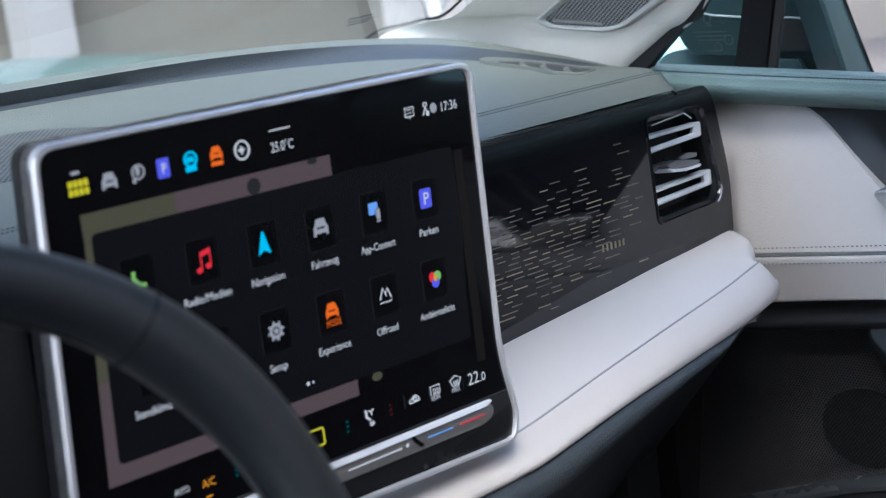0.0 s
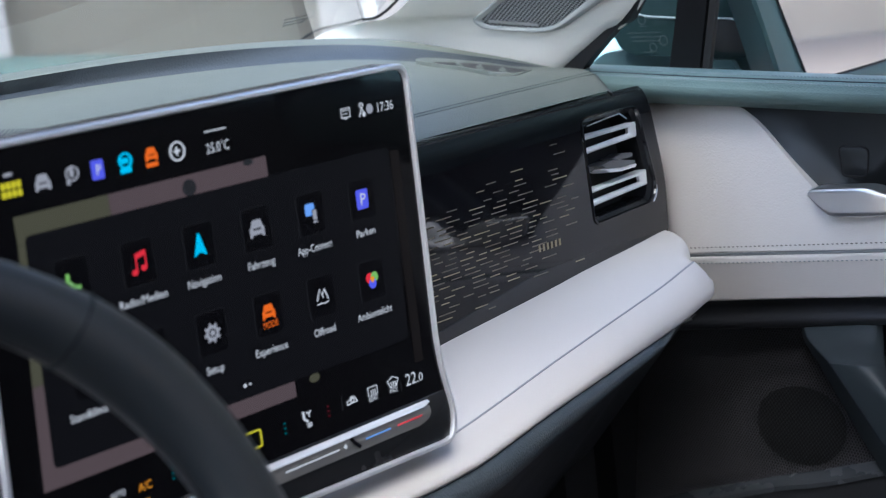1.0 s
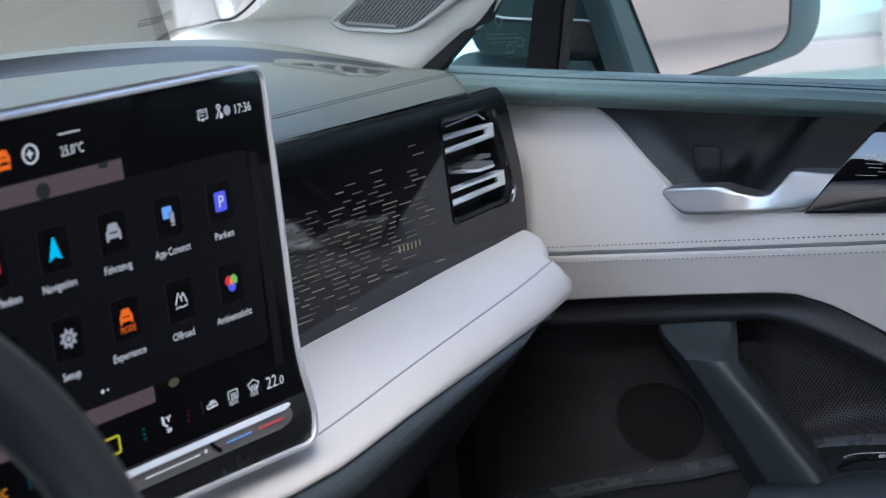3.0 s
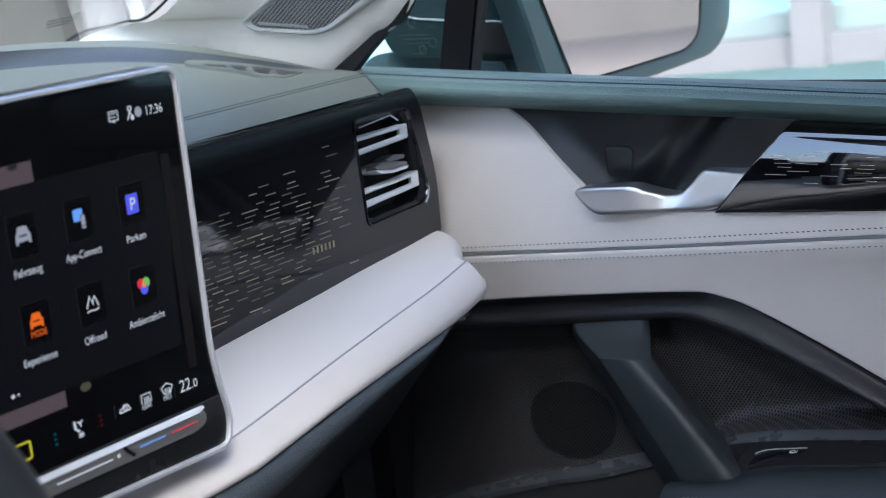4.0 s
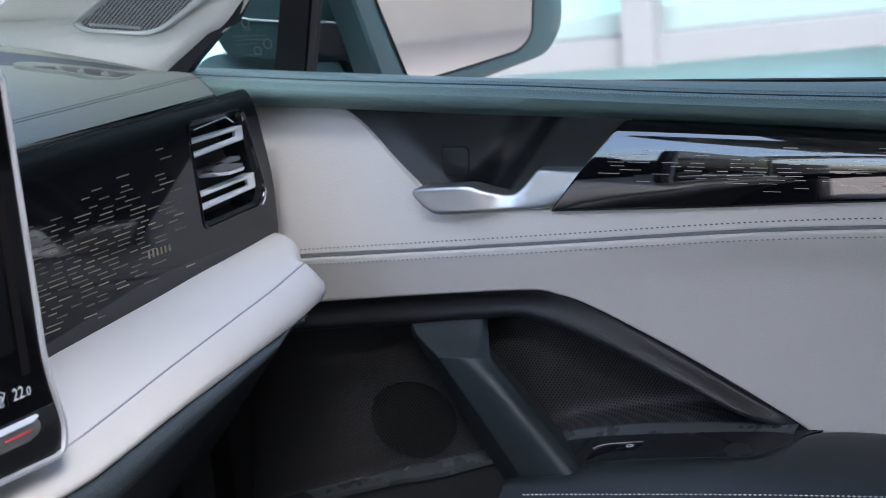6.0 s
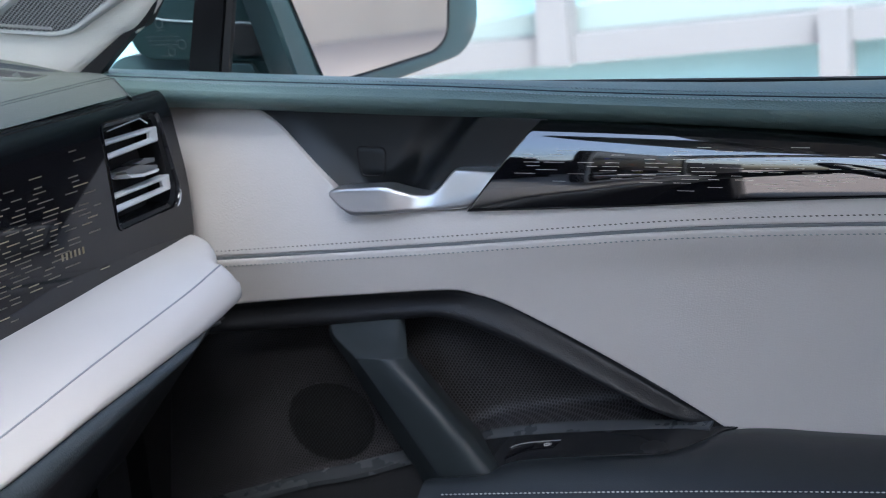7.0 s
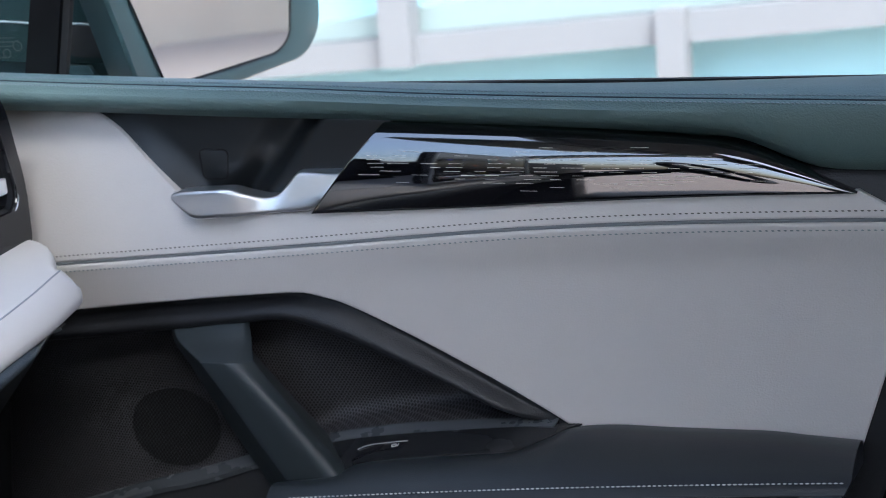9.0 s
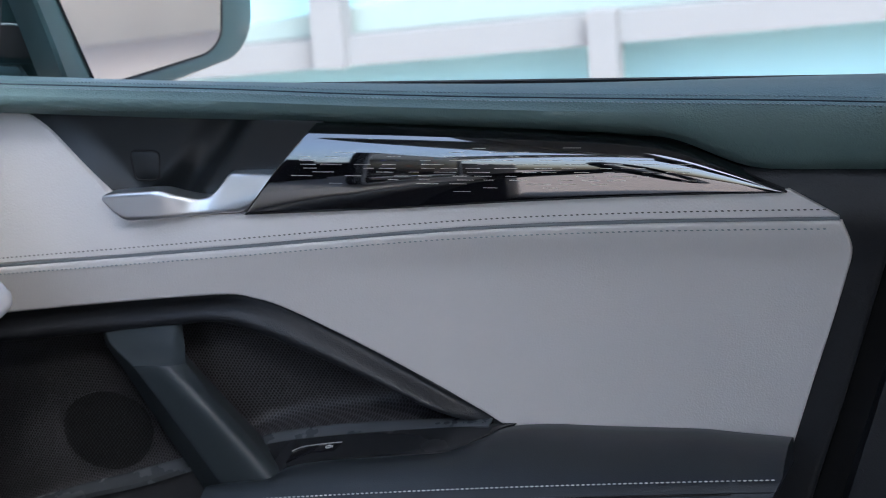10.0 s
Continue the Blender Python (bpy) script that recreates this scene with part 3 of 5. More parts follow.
arm_by = curve((-0.7458, 1.284), (-0.714, 1.283), (-0.69, 1.284), (-0.6768, 1.288), (-0.6712, 1.296), (-0.6594, 1.300), (-0.6365, 1.300), (-0.5499, 1.300), (-0.5173, 1.302), (-0.503, 1.308), (-0.4899, 1.318), (-0.4768, 1.328), (-0.4543, 1.343), (-0.42, 1.353), (-0.384, 1.356), (-0.19, 1.358))
arm_edge = curve((-0.76, 0.708), (-0.683, 0.719), (-0.495, 0.743), (-0.334, 0.761), (-0.206, 0.774), (-0.18, 0.776))
us = np.linspace(0, 1, 110)
rails = []
for t, lift in ((0.0, -0.02), (0.0, -0.003), (0.04, 0.0005), (0.12, 0.0045), (0.28, 0.0085), (0.5, 0.0100), (0.72, 0.0080), (0.88, 0.0040), (1.0, 0.0)):
    xs = -0.740 + (0.535 + 0.006 * t) * us
    rails.append([(x, arm_by(x) * (1 - t) + 1.250 * t, arm_back(x) * (1 - t) + arm_edge(x) * t + lift) for x in xs])
for y, dz in ((1.2455, -0.0035), (1.2425, -0.0090), (1.2445, -0.0105), (1.2435, -0.0125), (1.2400, -0.03), (1.245, -0.07), (1.30, -0.09)):
    xs = -0.740 + (0.541 + dz * 0.5) * us
    rails.append([(x, y, arm_edge(x) + dz) for x in xs])
part("armrest", loft(rails, closed=True, caps=True), ARM, door, "charcoal padded armrest", 50)
part("stitching", stitch_row([(x, 1.2478, arm_edge(x) - 0.0005) for x in np.linspace(-0.715, -0.204, 80)], 0.0032, 0.0046, 0.0007), THREAD, door, "row of white stitches", kind="stuff")
arm_crease = [(x, 1.2440, arm_edge(x) - 0.0108) for x in np.linspace(-0.73, -0.24, 50)]
part("crease", tube(arm_crease, 0.0012, 6), BLACK, door)
band_top = curve((-0.735, 0.7310), (-0.7195, 0.7349), (-0.6818, 0.7439), (-0.6512, 0.7492), (-0.6212, 0.7539), (-0.5627, 0.7619), (-0.5069, 0.7684), (-0.4753, 0.7703), (-0.4549, 0.7712))
band_y = lambda x: 1.3355 + 0.008 * step(-0.51, -0.456, x)
xs = np.linspace(-0.735, -0.4560, 80)
rails = [[(x, 1.352, band_top(x) - 0.006) for x in xs], [(x, band_y(x) + 0.002, band_top(x) - 0.0004) for x in xs], [(x, band_y(x), band_top(x) - 0.0016) for x in xs],
         [(x, arm_by(x) - 0.0005 + 0.25 * max(0.0, band_y(x) - arm_by(x)), arm_back(x) + 0.0008 + 0.30 * max(0.0, band_top(x) - arm_back(x))) for x in xs],
         [(x, arm_by(x) - 0.001, arm_back(x) + 0.0008) for x in xs], [(x, arm_by(x), arm_back(x) - 0.02) for x in xs]]
band = part("switch_panel", loft(rails), SATIN, door, "satin black switch panel", 50)
part("band_gap", tube([(x, arm_by(x) - 0.0015, arm_back(x) + 0.0012) for x in np.linspace(-0.70, -0.47, 40)], 0.0010, 6), BLACK, band)


def on_band(x, t, out=0.0):
    a, b = Vector((x, band_y(x), band_top(x) - 0.0016)), Vector((x, arm_by(x) - 0.0005 + 0.25 * (band_y(x) - arm_by(x)), arm_back(x) + 0.0008 + 0.30 * (band_top(x) - arm_back(x))))
    return a + (b - a) * (t / 0.72) + Vector((0, -0.45, 0.9)) * out


for x0, x1, lean_l, lean_r in ((-0.6735, -0.6475, 0.002, 0.003), (-0.6462, -0.6235, 0.003, 0.004)):
    part("switch", slab([(x0, 0.34), (x1, 0.34), (x1 - lean_r, 0.60), (x0 - lean_l, 0.60)], lambda a, b, d: on_band(a, b, d), -0.001, 0.0012, 0.0005), GLOSS, band, "black rocker switch")
part("switch_frame", tube([tuple(on_band(x, 0.325, 0.0013)) for x in np.linspace(-0.6745, -0.6225, 12)], 0.0004, 6), THREAD, band, "thin bright line above the switches")
mark = [on_band(-0.6345 + 0.0028 * math.cos(a), 0.475 + 0.05 * math.sin(a), 0.0014) for a in np.linspace(0, 2 * math.pi, 13)]
part("switch_mark", tube([tuple(p) for p in mark], 0.0006, 5), THREAD, band, "small white symbol")
part("switch_mark", tube([tuple(on_band(-0.6305, 0.42, 0.0014)), tuple(on_band(-0.6300, 0.53, 0.0014))], 0.0003, 5), THREAD, band)

# rear edge of the door and the pillar behind it
edge_x = lambda v: float(np.interp(0.45 + 0.57 * v, (0.45, 0.712, 0.808, 0.925, 1.02), (-0.262, -0.192, -0.163, -0.130, -0.104)))
part("rear_edge_trim", patch(const(-0.30), edge_x, const(0.45), const(1.014), lambda x, z: trim_y(x, max(z, 0.78)) + 0.006, 20, 30, 0.006, 0.03), HARD, door, "black grained trim at the door's rear edge")
low_x = lambda v: float(np.interp(v, (0, 1), (-0.262, -0.205)))
part("lower_skin", patch(const(-0.75), low_x, const(0.45), const(0.695), const(1.345), 20, 10, 0.006, 0.03), HARD, door)
pillar_b = thing("door_pillar", "black plastic pillar behind the front door", "pillar")
part("pillar_trim", patch(lambda v: edge_x(v) + 0.026, const(0.06), const(0.45), const(1.02), const(1.372), 10, 20, 0.008, 0.04), HARD, pillar_b)
part("pillar_post", box(-0.03, 0.08, 1.37, 1.44, 1.02, 1.62, 0.01), HARD, pillar_b)
part("gap", box(-0.33, 0.05, 1.40, 1.404, 0.4, 1.02), BLACK, pillar_b)

# glazing of the door
window_1 = tagged(new("window_1", mesh_of(slab([(-1.022, 1.07), (-0.03, 1.07), (-0.03, 1.56), (-0.60, 1.56), (-0.94, 1.30)], lambda a, b, d: (a, 1.412 + d - 0.12 * (b - 1.07), b), 0.0, 0.004), "window_1", GLASS)),
                  "clear closed front passenger window", "window", kind="structure")
window_2 = tagged(new("window_2", mesh_of(slab([(-1.26, 1.085), (-1.064, 1.085), (-0.99, 1.28)], lambda a, b, d: (a, 1.412 + d - 0.12 * (b - 1.07), b), 0.0, 0.004), "window_2", GLASS)),
                  "small fixed quarter window with etched marks", "window", kind="structure")
for w in (window_1, window_2):
    w.visible_shadow = False
post = thing("window_post", "black post between the door windows", "post")
part("post_bar", slab([(-1.0680, 1.07), (-1.0285, 1.07), (-0.938, 1.36), (-0.971, 1.36)], lambda a, b, d: (a, 1.400 + d - 0.12 * (b - 1.07), b), 0.0, 0.010, 0.003), material("black_post", (0.006, 0.006, 0.007), 0.4, vary=0.0, spec=0.15), post)
part("post_seal", slab([(-1.0265, 1.07), (-1.0180, 1.07), (-0.9285, 1.36), (-0.9360, 1.36)], lambda a, b, d: (a, 1.402 + d - 0.12 * (b - 1.07), b), 0.0, 0.008, 0.002), BLACK, post, "black rubber window guide")

# ---- dashboard ----
dash = thing("dashboard", "slate grey dashboard with piano black and pale grey trim", "dashboard")
YL, YR = 0.10, 1.262
# pad: rails run from the driver's side to the passenger's side
pad_front = [(-0.972, YL, 1.1045), (-0.972, 0.60, 1.1045), (-0.972, 1.00, 1.1045), (-0.973, 1.13, 1.1045), (-0.974, 1.17, 1.1044), (-0.977, 1.1906, 1.1036)]
pad_lip = [(-0.976, YL, 1.1075), (-0.976, 0.60, 1.1075), (-0.976, 1.00, 1.1075), (-0.978, 1.13, 1.1080), (-0.981, 1.18, 1.1082), (-0.985, 1.1950, 1.1072)]
pad_seam = [(-1.02, YL, 1.1165), (-1.02, 0.60, 1.1165), (-1.02, 1.00, 1.1172), (-1.02, 1.145, 1.1172), (-1.022, 1.21, 1.1165), (-1.026, 1.2300, 1.1145)]
pad_mid = [(-1.17, YL, 1.143), (-1.17, 0.60, 1.143), (-1.16, 0.98, 1.140), (-1.11, 1.16, 1.1250), (-1.075, 1.24, 1.1165), (-1.062, 1.2600, 1.1140)]
dip = [(-1.325, YL, 1.166), (-1.322, 0.66, 1.166), (-1.305, 0.92, 1.161), (-1.255, 1.11, 1.1480), (-1.17, 1.215, 1.1255), (-1.105, 1.2880, 1.1115)]
face = [(-1.320, YL, 1.182), (-1.318, 0.67, 1.182), (-1.304, 0.94, 1.178), (-1.266, 1.135, 1.1600), (-1.18, 1.234, 1.1320), (-1.10, 1.292, 1.1055)]
ridge = [(-1.35, YL, 1.1865), (-1.347, 0.68, 1.1865), (-1.33, 0.955, 1.1815), (-1.275, 1.155, 1.1640), (-1.19, 1.246, 1.1340), (-1.11, 1.299, 1.1055)]
outer = [(-1.40, YL, 1.176), (-1.40, 0.70, 1.176), (-1.385, 1.00, 1.171), (-1.33, 1.21, 1.150), (-1.23, 1.285, 1.120), (-1.13, 1.315, 1.09)]
under = [(p[0] - 0.02, p[1], p[2] - 0.12) for p in outer]
part("pad", loft([spline(r, 70) for r in (pad_front, pad_lip, pad_seam, pad_mid, dip)]), PAD, dash, "slate grey grained dashboard pad", 35)
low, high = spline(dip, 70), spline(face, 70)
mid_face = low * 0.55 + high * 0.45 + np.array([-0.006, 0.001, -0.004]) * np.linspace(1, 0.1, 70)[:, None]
part("ridge_face", loft([low, mid_face, high]), PAD_SHADED, dash, "slate face of the ridge below the windscreen, its shade put into the colour", 60)
part("ridge_trim", loft([spline(r, 70) for r in (face, ridge, outer, under)]), PAD, dash, "slate grey ridge below the windscreen", 35)
ends = [spline(r, 70)[-1] for r in (pad_front, pad_lip, pad_seam, pad_mid, dip)]
part("pad_side", loft([[tuple(p) for p in ends], [tuple(p + np.array([0.002, 0.004, -0.003])) for p in ends], [tuple(p + np.array([0.0, 0.005, -0.007])) for p in ends]]), PAD, dash, "rounded end of the dashboard pad", 80)
rail = spline(pad_seam, 200)
for off in (0.0, 0.006):
    part("stitching", stitch_row([(p[0] + off, p[1], p[2] + 0.0004 - off * 0.21) for p in rail], 0.0026, 0.0038, 0.0006), PAD_THREAD, dash, "row of stitches on the pad", kind="stuff")

# decor panel: it turns a little towards the passenger door
X0 = -0.970
SIGHT = Vector((0.0, 0.0, 1.30))


def lean(a, b, d):
    """A point of the decor panel's plane, d in front of it."""
    p = Vector((X0 - 0.07 * (b - 1.03), a * (1 + 0.072 * (b - 1.03)), b)) - SIGHT
    n = Vector((1, 0.15, 0.10))
    return SIGHT + p * (n.dot(Vector((X0, 1.05, 1.03)) - SIGHT) / n.dot(p)) + n.normalized() * d


def ring_wall(rings):
    """Faces between outlines of equal length."""
    bm = bmesh.new()
    vs = [[bm.verts.new(p) for p in r] for r in rings]
    for i in range(len(vs) - 1):
        for j in range(len(vs[0])):
            k = (j + 1) % len(vs[0])
            bm.faces.new((vs[i][j], vs[i][k], vs[i + 1][k], vs[i + 1][j]))
    return bm


VENT = rounded([(1.1389, 1.0856), (1.2225, 1.0842), (1.2425, 1.0048), (1.2350, 0.9888), (1.1454, 0.9852)], (0.009, 0.009, 0.008, 0.008, 0.008))
decor_outline = rounded([(0.72, 1.1030), (1.231, 1.1020), (1.242, 1.083), (1.257, 1.010), (1.256, 0.955), (1.240, 0.940), (0.930, 0.915), (0.72, 0.90)], (0.001, 0.012, 0.02, 0.02, 0.01, 0.01, 0.01, 0.001))
bm = bmesh.new()
loops = []
for o in (decor_outline, VENT):
    vs = [bm.verts.new(lean(p[0], p[1], 0.0)) for p in o]
    loops += [bm.edges.new((vs[i], vs[(i + 1) % len(vs)])) for i in range(len(vs))]
bmesh.ops.triangle_fill(bm, use_beauty=True, edges=loops)
rim = ring_wall([[lean(p[0], p[1], d) for p in decor_outline] for d in (0.0, -0.05)])
panel = part("decor_panel", merged(bm, rim), GLOSS, dash, "piano black decor panel")
part("decor_panel", slab([(YL, 1.1025), (0.76, 1.1025), (0.76, 0.905), (YL, 0.90)], lambda a, b, d: (X0 + d, a, b), -0.06, 0.0, 0.0015), GLOSS, dash)
for z, r in ((1.0985, 0.0007), (1.1012, 0.0006)):
    part("trim_line", tube([lean(y, z - 0.0008 * step(1.0, 1.22, y), 0.0002) for y in np.linspace(0.80, 1.228, 30)], r, 6), SATIN, panel, "thin moulded line")
rng = random.Random(11)
marks = []
for i in range(1200):
    y = rng.uniform(0.90, 1.125)
    ridge_z = 0.992 + 0.13 * (y - 0.93)
    z = rng.gauss(ridge_z, 0.020)
    if rng.random() > math.exp(-((y - 0.985) / 0.085) ** 2) or not 0.945 < z < 1.075:
        continue
    z = round(z / 0.0044) * 0.0044
    l = rng.choice((0.010, 0.013, 0.016, 0.020))
    if any(abs(z - c) < 0.002 and abs(y - a) < (l + b) / 2 + 0.003 for a, c, b in marks):
        continue
    marks.append((y, z, l))
for y, z, l in marks:
    part("inlay_line", slab([(y - l / 2, z - 0.00055), (y + l / 2, z - 0.00055), (y + l / 2, z + 0.00055), (y - l / 2, z + 0.00055)], lean, -0.001, 0.0003), rng.choice((GOLD, GOLD_DIM, GOLD_DIM)), panel)
# maker's word as plain bars
for k in range(6):
    part("lettering_bar", slab([(1.0645 + k * 0.0056, 0.9788), (1.0668 + k * 0.0056, 0.9788), (1.0668 + k * 0.0056, 0.9848), (1.0645 + k * 0.0056, 0.9848)], lean, -0.001, 0.0005), GOLD, panel)

# air vent: a deep dark opening with two hollow silver slats and an adjuster
vent = part("air_vent", ring_wall([[lean(p[0], p[1], d) for p in VENT] for d in (0.0008, -0.03)]), SATIN, dash, "air vent with satin silver slats")
mid = Vector((1.189, 1.036))
inset = lambda o, k: [mid + (Vector(p) - mid) * k for p in o]
part("vent_rim", ring_wall([[lean(p[0], p[1], d) for p in inset(VENT, k)] for k, d in ((1.012, -0.0005), (1.008, 0.0012), (0.985, 0.0014), (0.975, 0.0002), (0.965, -0.006))]), GLOSS, vent, "gloss black rim")
part("sleeve", ring_wall([[lean(p[0], p[1], d) for p in inset(VENT, k)] for k, d in ((0.968, -0.003), (0.90, -0.006), (0.87, -0.030))]), SATIN, vent)
part("cavity", slab(VENT, lean, -0.045, -0.03), BLACK, vent)
part("rim_glint", tube([lean(*p, 0.0012) for p in ((1.2408, 1.0040), (1.2415, 1.0005), (1.2385, 0.9935), (1.2345, 0.9895))], 0.0006, 6), SATIN_METAL, vent)


def slat(o, hole):
    a, b = rounded(o, 0.0022, 3), rounded(hole, 0.0012, 3)
    between = lambda t: [Vector(p) * (1 - t) + Vector(q) * t for p, q in zip(a, b)]
    return ring_wall([[lean(p[0], p[1], d) for p in r] for d, r in ((-0.012, a), (-0.002, a), (0.0, between(0.25)), (0.0, between(0.75)), (-0.0015, b), (-0.0045, b), (-0.0050, between(0.6)))])


part("slat", slat([(1.1378, 1.0692), (1.2208, 1.0689), (1.2212, 1.0548), (1.1405, 1.0515)], [(1.1430, 1.0648), (1.2088, 1.0652), (1.2080, 1.0597), (1.1434, 1.0570)]), SILVER, vent, "hollow satin silver slat")
part("slat", slat([(1.1412, 1.0188), (1.2307, 1.0218), (1.2310, 1.0070), (1.1442, 1.0024)], [(1.1462, 1.0152), (1.2182, 1.0174), (1.2190, 1.0116), (1.1464, 1.0086)]), SILVER, vent, "hollow satin silver slat")
TAB = material("dark_satin_metal", (0.16, 0.165, 0.175), 0.30, metal=0.7, vary=0.05)
tab = rounded([(1.1575, 1.0385), (1.1779, 1.0400), (1.2082, 1.0340), (1.2080, 1.0310), (1.1840, 1.0312), (1.1640, 1.0345)], 0.003)
part("thumb_tab", slab(tab, lean, -0.016, 0.004, 0.0015, 3), TAB, vent, "grey adjuster tab")
lower = rounded([(1.1590, 1.0352), (1.1640, 1.0338), (1.1840, 1.0305), (1.2082, 1.0308), (1.2070, 1.0280), (1.1835, 1.0278), (1.1660, 1.0305)], 0.002)
part("thumb_tab_lip", slab(lower, lean, -0.014, 0.0055, 0.0012, 3), SILVER, vent, "bright lower lip of the adjuster")
for o in ([(1.1410, 1.0396), (1.1596, 1.0381), (1.1562, 1.0337), (1.1420, 1.0342)], [(1.1861, 1.0405), (1.2033, 1.0425), (1.2174, 1.0400), (1.2166, 1.0366), (1.1979, 1.0370)]):
    part("vane", slab(rounded(o, 0.0012, 3), lean, -0.02, -0.005, 0.0012), TAB, vent, "dark vane")
part("spring_clip", tube([lean(1.1580, 1.0762, -0.008), lean(1.2030, 1.0800, -0.006), lean(1.2110, 1.0735, -0.004)], 0.0007, 6), SILVER, vent, "thin bright clip")
part("vane", slab(rounded([(1.1420, 1.0800), (1.2120, 1.0810), (1.2120, 1.0770), (1.1420, 1.0760)], 0.0012, 3), lean, -0.026, -0.012, 0.0012), SATIN, vent, "dark vane")

# pale shelf that runs along the dash
shelf_line = curve((0.30, 0.9095), (0.70, 0.9105), (0.80, 0.9135), (0.856, 0.9174), (0.927, 0.9236), (1.014, 0.9302), (1.095, 0.9358), (1.203, 0.9438), (1.26, 0.947))
rear_line = curve((0.30, 0.925), (0.80, 0.9285), (0.9265, 0.9374), (1.0467, 0.9463), (1.1064, 0.9518), (1.19, 0.9580), (1.2453, 0.9635), (1.30, 0.967))
seam_l = lambda y: (-0.830 - 0.065 * max(0.0, (y - 0.80) / 0.405), shelf_line(y))
white_drop = lambda y: float(np.interp(y, (0.80, 0.90, 1.0, 1.10, 1.17), (0.0260, 0.0272, 0.0306, 0.0330, 0.0340)))
ys = np.concatenate([np.linspace(0.30, 0.80, 14), np.linspace(0.82, 1.17, 30), np.linspace(1.177, 1.249, 18), 1.250 + 0.037 * np.sin(np.linspace(0.05, math.pi / 2, 18))])


def shelf_ring(y):
    e = 1 - math.sqrt(max(0.0, 1 - min(1.0, max(0.0, (y - 1.250) / 0.037)) ** 2))
    w = step(1.10, 1.297, y) * 0.80
    sx, sz = seam_l(y - 0.076 * w)
    sz -= 0.012 * e
    xb = X0 - 0.15 * (y - 1.05) - 0.004
    k = xb / -0.966
    zb = 1.30 - (1.30 - rear_line(y / k)) * k
    drop = white_drop(y) - 0.026 * e
    fx = sx - 0.020 * e
    ring = [(xb - 0.03, y, zb), (xb, y, zb), *[(xb + k * (fx - xb), y, zb + k * (sz - zb) + 0.0030 * math.sin(math.pi * k)) for k in (0.15, 0.3, 0.5, 0.7, 0.84)], (sx - 0.006 - 0.020 * e, y, sz + 0.0012), (sx - 0.0015 - 0.020 * e, y, sz + 0.0002), (sx - 0.020 * e, y, sz - 0.0012), (sx + 0.0015 - 0.020 * e, y, sz),
            (sx + 0.006 - 0.020 * e, y, sz - 0.0035), (sx + 0.0115 - 0.020 * e, y, sz - 0.008), (sx + 0.0170 - 0.020 * e, y, sz - 0.015), (sx + 0.0205 - 0.020 * e, y, sz - 0.6 * drop - 0.002),
            (sx + 0.0210 - 0.020 * e, y, sz - drop + 0.0045), (sx + 0.0175 - 0.020 * e, y, sz - drop + 0.001), (sx + 0.008 - 0.020 * e, y, sz - drop), (-0.95 - 0.02 * e, y, sz - drop - 0.002), (-1.0, y, sz - drop - 0.002)]
    return [(p[0], p[1] - w * 0.096 * min(1.0, max(0.0, p[0] - xb) / 0.096) ** 1.9, p[2]) for p in ring]


rings = [shelf_ring(y) for y in ys]
part("shelf", loft([list(r) for r in zip(*rings)], closed=True, caps=True), PALE, dash, "pale grey leatherette shelf along the dashboard", 60)
part("shelf_seam", tube([(r[9][0] - 0.0003, r[9][1], r[9][2] + 0.0008) for r in rings[:-6]], 0.0011, 6), CREASE, dash, "grey seam")

# glove box below the shelf
def glove_ring(y):
    sx, sz = seam_l(y)
    k = step(1.06, 1.245, y)
    x, z = sx + 0.0150 - 0.046 * k, sz - white_drop(y) + 0.003 - 0.034 * k * k
    h = float(np.interp(y, (0.80, 0.93, 1.02, 1.12, 1.245), (0.032, 0.023, 0.015, 0.010, 0.006)))
    q = z - h - 0.004
    x += 0.004 * (1 - k)
    lip = [(-1.05, y, z), (x - 0.008, y, z), (x + 0.001, y, z - 0.10 * h), (x + 0.0055, y, z - 0.32 * h), (x + 0.0065, y, z - 0.60 * h), (x + 0.003, y, z - 0.88 * h), (x - 0.005, y, z - h), (x - 0.03, y, z - h - 0.001)]
    body = [(x - 0.03, y, z - h + 0.004), (x - 0.004, y, z - h), (x - 0.012, y, q)] + [(x - 0.016 - 0.88 * d, y, q - d) for d in (0.0, 0.05, 0.12, 0.20, 0.34)] + [(-1.45, y, 0.45)]
    return lip, body


ys = np.concatenate([np.linspace(0.30, 1.05, 14), np.linspace(1.07, 1.2455, 26)])
glove = part("glove_box", loft([list(r) for r in zip(*[glove_ring(y)[1] for y in ys])], closed=True, caps=True), HARD, dash, "black grained glove box and knee panel", 50)
part("glove_box_lid", loft([list(r) for r in zip(*[glove_ring(y)[0] for y in ys if y < 1.215])], closed=True, caps=True), LIT_LIP, glove, "leather-grained lid edge, lit tone put into its slate colour", 60)
part("side_filler", box(-1.30, -1.09, 1.20, 1.25, 0.45, 1.09), BLACK, dash)

# defroster outlet on the pad: its path follows the windscreen's edge
vent2 = thing("defroster_vent", "slim defroster outlet moulded flush into the dashboard pad", "air vent")
on_pad = lambda a, b, d: (a, b, 1.1068 - 0.130 * a - 0.1063 * b + d)
part("outlet", slab(rounded([(-1.1921, 1.1524), (-1.2085, 1.1738), (-1.2014, 1.1923), (-1.1555, 1.2140), (-1.0927, 1.2193), (-1.0736, 1.1728), (-1.0900, 1.1567), (-1.1324, 1.1616), (-1.1635, 1.1534)], 0.008), on_pad, -0.006, 0.0012, 0.001, 3), PAD, vent2, "slate grey moulded surround")
